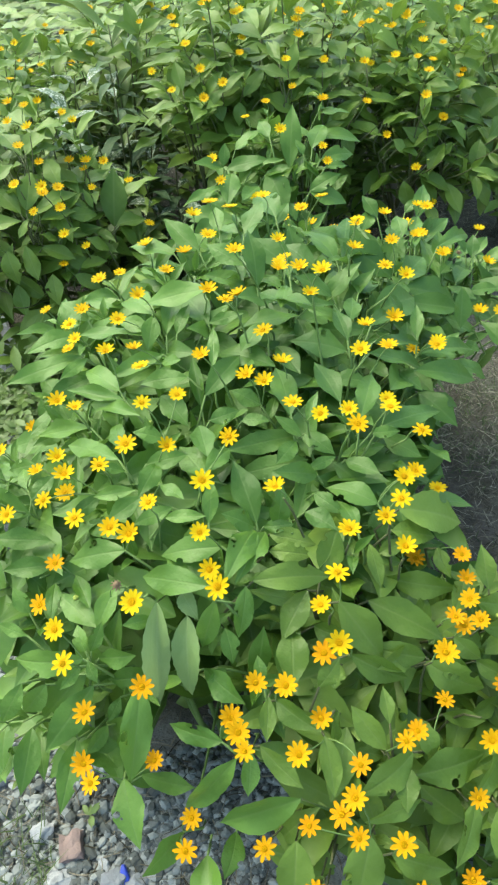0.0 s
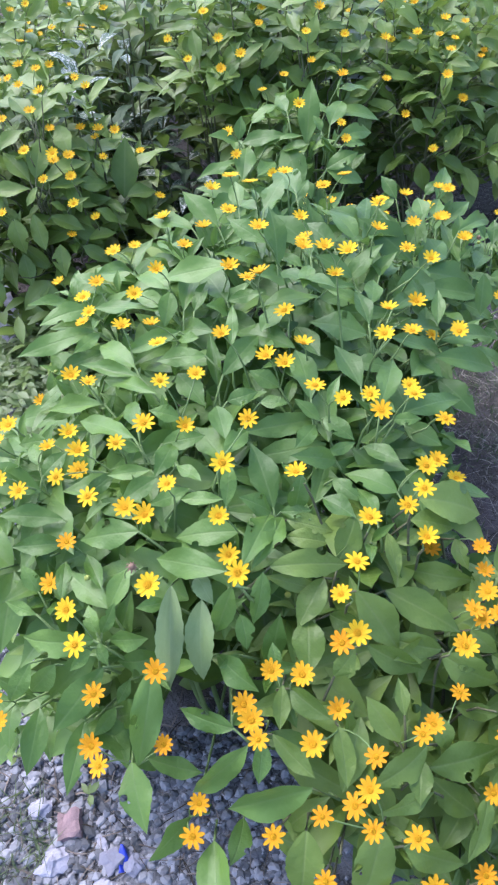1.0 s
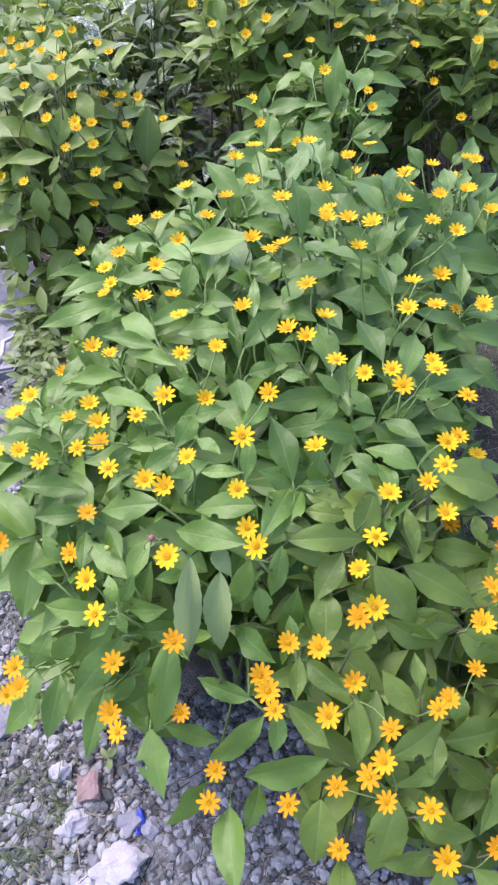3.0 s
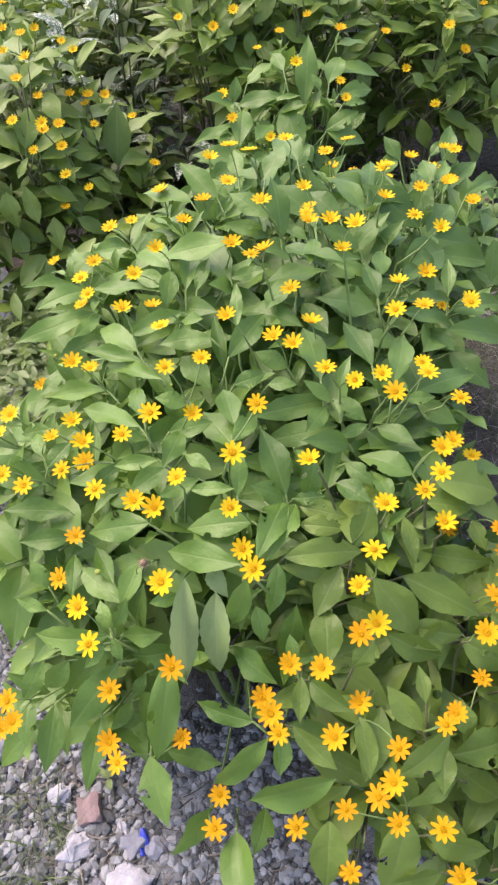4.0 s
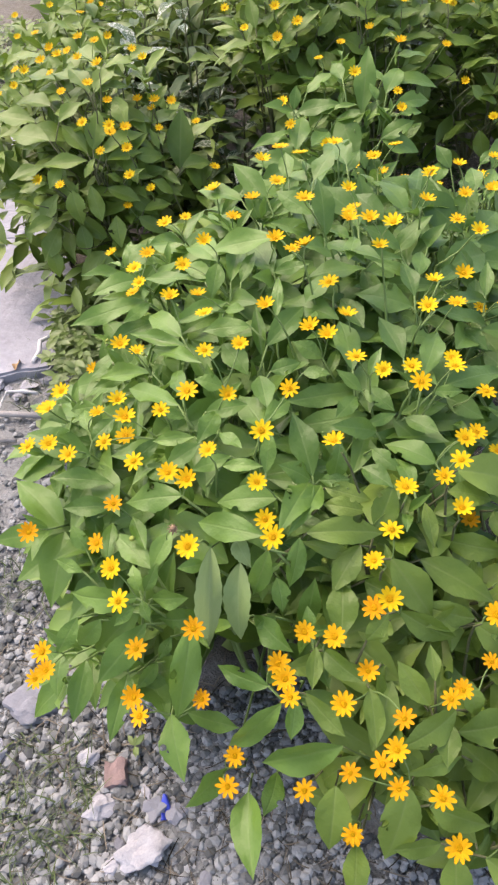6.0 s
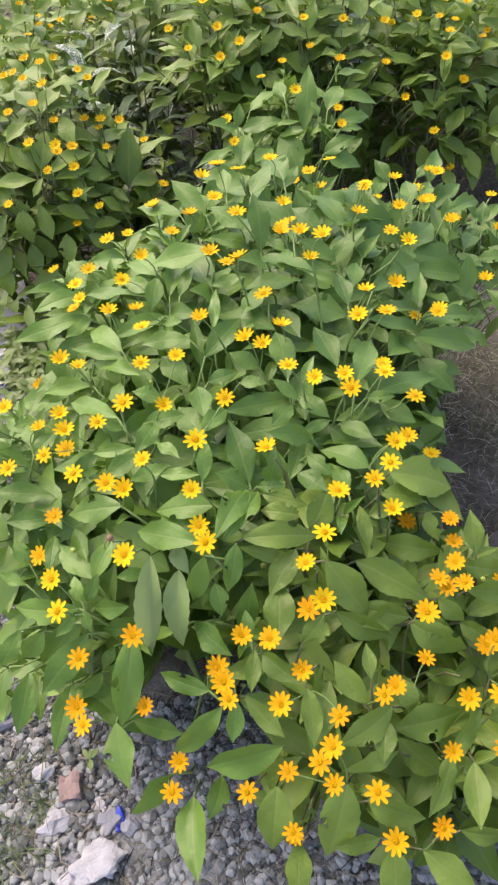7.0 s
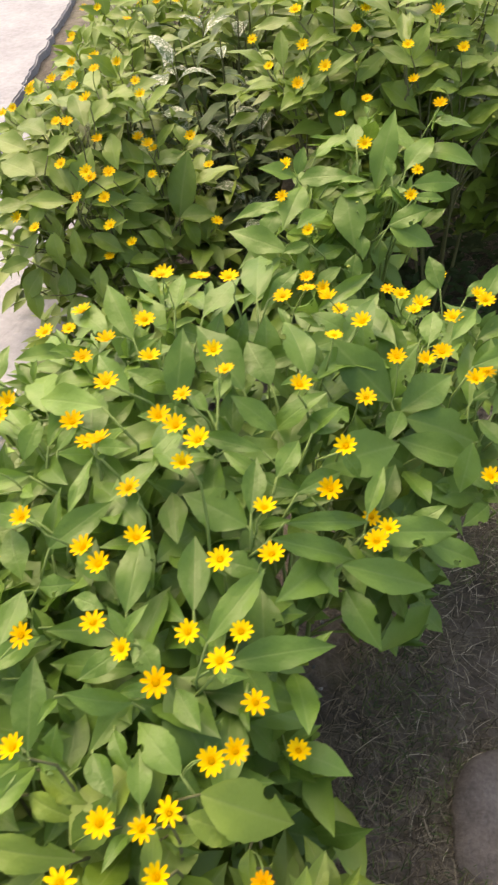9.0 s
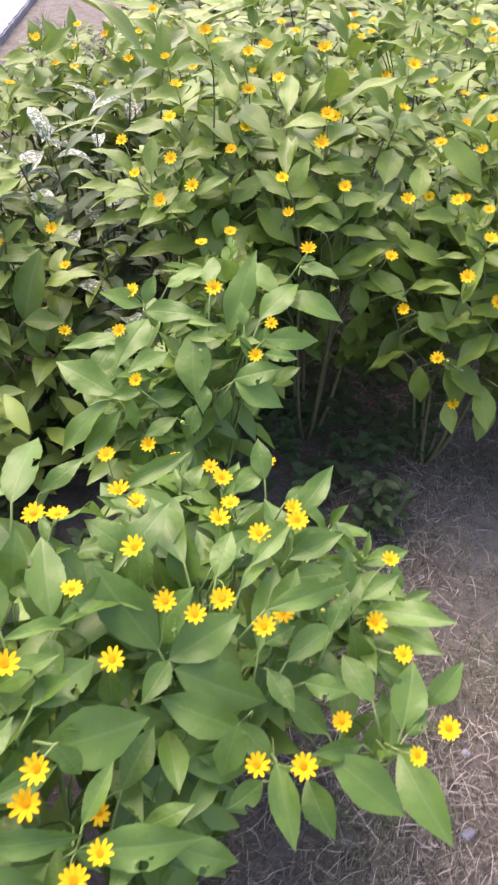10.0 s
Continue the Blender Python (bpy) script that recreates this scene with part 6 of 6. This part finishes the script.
rod("weathered_stick", [(-1.15, 1.33, 0.012), (-0.85, 1.315, 0.012), (-0.66, 1.30, 0.011), (-0.56, 1.29, 0.008)], 0.007, TWIG, "long weathered grey stick lying on gravel", "stick")
rod("weathered_stick", [(-1.1, 1.20, 0.008), (-0.80, 1.225, 0.009), (-0.63, 1.215, 0.008)], 0.005, TWIG, "long weathered grey stick lying on gravel", "stick")
rod("white_twig", [(-0.655, 1.47, 0.026), (-0.645, 1.50, 0.034), (-0.65, 1.535, 0.040), (-0.63, 1.56, 0.036), (-0.635, 1.585, 0.030)], 0.0055, WHITE_SCRAP, "bent white twig lying on the slab's edge", "twig")
rod("white_twig", [(-0.70, 1.325, 0.012), (-0.69, 1.365, 0.022), (-0.655, 1.37, 0.02), (-0.62, 1.37, 0.012)], 0.004, WHITE_SCRAP, "bent white twig lying on gravel", "twig")
for x, y, t in ((-0.69, 1.44, 10), (-0.74, 1.40, 70)):
    ob = new("dead_leaf", DRY_LEAF)
    ob.matrix_basis = pose(x, y, 0.026, 0, 0, t) @ Matrix.Scale(0.07, 4)
    tagged(ob, "curled dry brown leaf on the ground", "dead leaf")


# ---- the shrubs at the back ----
SHRUB_LEAVES = [leaf_mesh("leaf", m, s, bnd, 0.25, w, 0.85, 9, 4) for m, s, bnd, w in
                ((DARK_LEAF, 51, 0.7, 0.13), (DARK_LEAF, 52, 1.0, 0.11), (SPECKLED, 53, 0.7, 0.14), (SPECKLED, 54, 1.1, 0.16), (WEED, 55, 0.8, 0.12))]
STRAP = [leaf_mesh("leaf", WEED, s, bnd, 0.5, 0.075, 0.7, 14, 4) for s, bnd in ((61, 0.6), (62, 0.35), (63, 0.8))]


def shrub(name, foot, stems, height, spread, pool, length, step, seed, label, bare_below=0.25):
    rng = random.Random(seed)
    root = Vector((foot[0], foot[1], 0))
    plant = new(name)
    plant.matrix_basis = Matrix.Translation(root)
    tagged(plant, label, "shrub")
    for i in range(stems):
        a = math.tau * i / stems + rng.uniform(-0.4, 0.4)
        h = height * rng.uniform(0.7, 1.05)
        out = Vector((math.cos(a), math.sin(a), 0)) * spread * rng.uniform(0.3, 1.0)
        pts = bezier(out * 0.1, out * 0.3 + UP * h * 0.4, out * 0.8 + UP * h * 0.75, out + UP * h, 8)
        v, f = tube(pts, (0.0042, 0.004, 0.0036, 0.0032, 0.0028, 0.0024, 0.002, 0.0014), 6)
        part("stem", mesh_of("stem", v, f, WOODY), plant, Matrix())
        z, turn = bare_below * rng.uniform(0.6, 1.2), rng.uniform(0, 6)
        while z < 0.99:
            k = z * 7
            j = min(6, int(k))
            p = pts[j].lerp(pts[j + 1], k - j)
            turn += 2.4
            d = Vector((math.cos(turn), math.sin(turn), rng.uniform(0.1, 0.9)))
            part("leaf", pool[rng.randrange(len(pool))], plant, basis(p, d, UP + d * -0.2, length * rng.uniform(0.7, 1.2), rng.uniform(0.9, 1.2)))
            z += step * rng.uniform(0.7, 1.3)
    return plant


shrub("speckled_shrub", (-0.30, 2.10), 12, 0.60, 0.17, [SHRUB_LEAVES[k] for k in (0, 1, 2, 3, 0, 0, 4)], 0.10, 0.075, 4, "dark shrub with narrow green and white-speckled leaves", 0.12)
shrub("speckled_shrub", (-0.17, 1.95), 6, 0.44, 0.14, [SHRUB_LEAVES[k] for k in (0, 1, 0, 3, 1)], 0.10, 0.062, 7, "dark shrub with narrow green and white-speckled leaves", 0.1)
shrub("speckled_shrub", (-0.52, 2.30), 7, 0.55, 0.16, [SHRUB_LEAVES[k] for k in (0, 1, 2, 0, 4)], 0.10, 0.10, 6, "dark shrub with narrow green and white-speckled leaves")
shrub("strap_leaved_plant", (-0.30, 2.30), 4, 0.70, 0.06, STRAP, 0.23, 0.075, 5, "tall upright plant with long yellow-green strap leaves", 0.35)
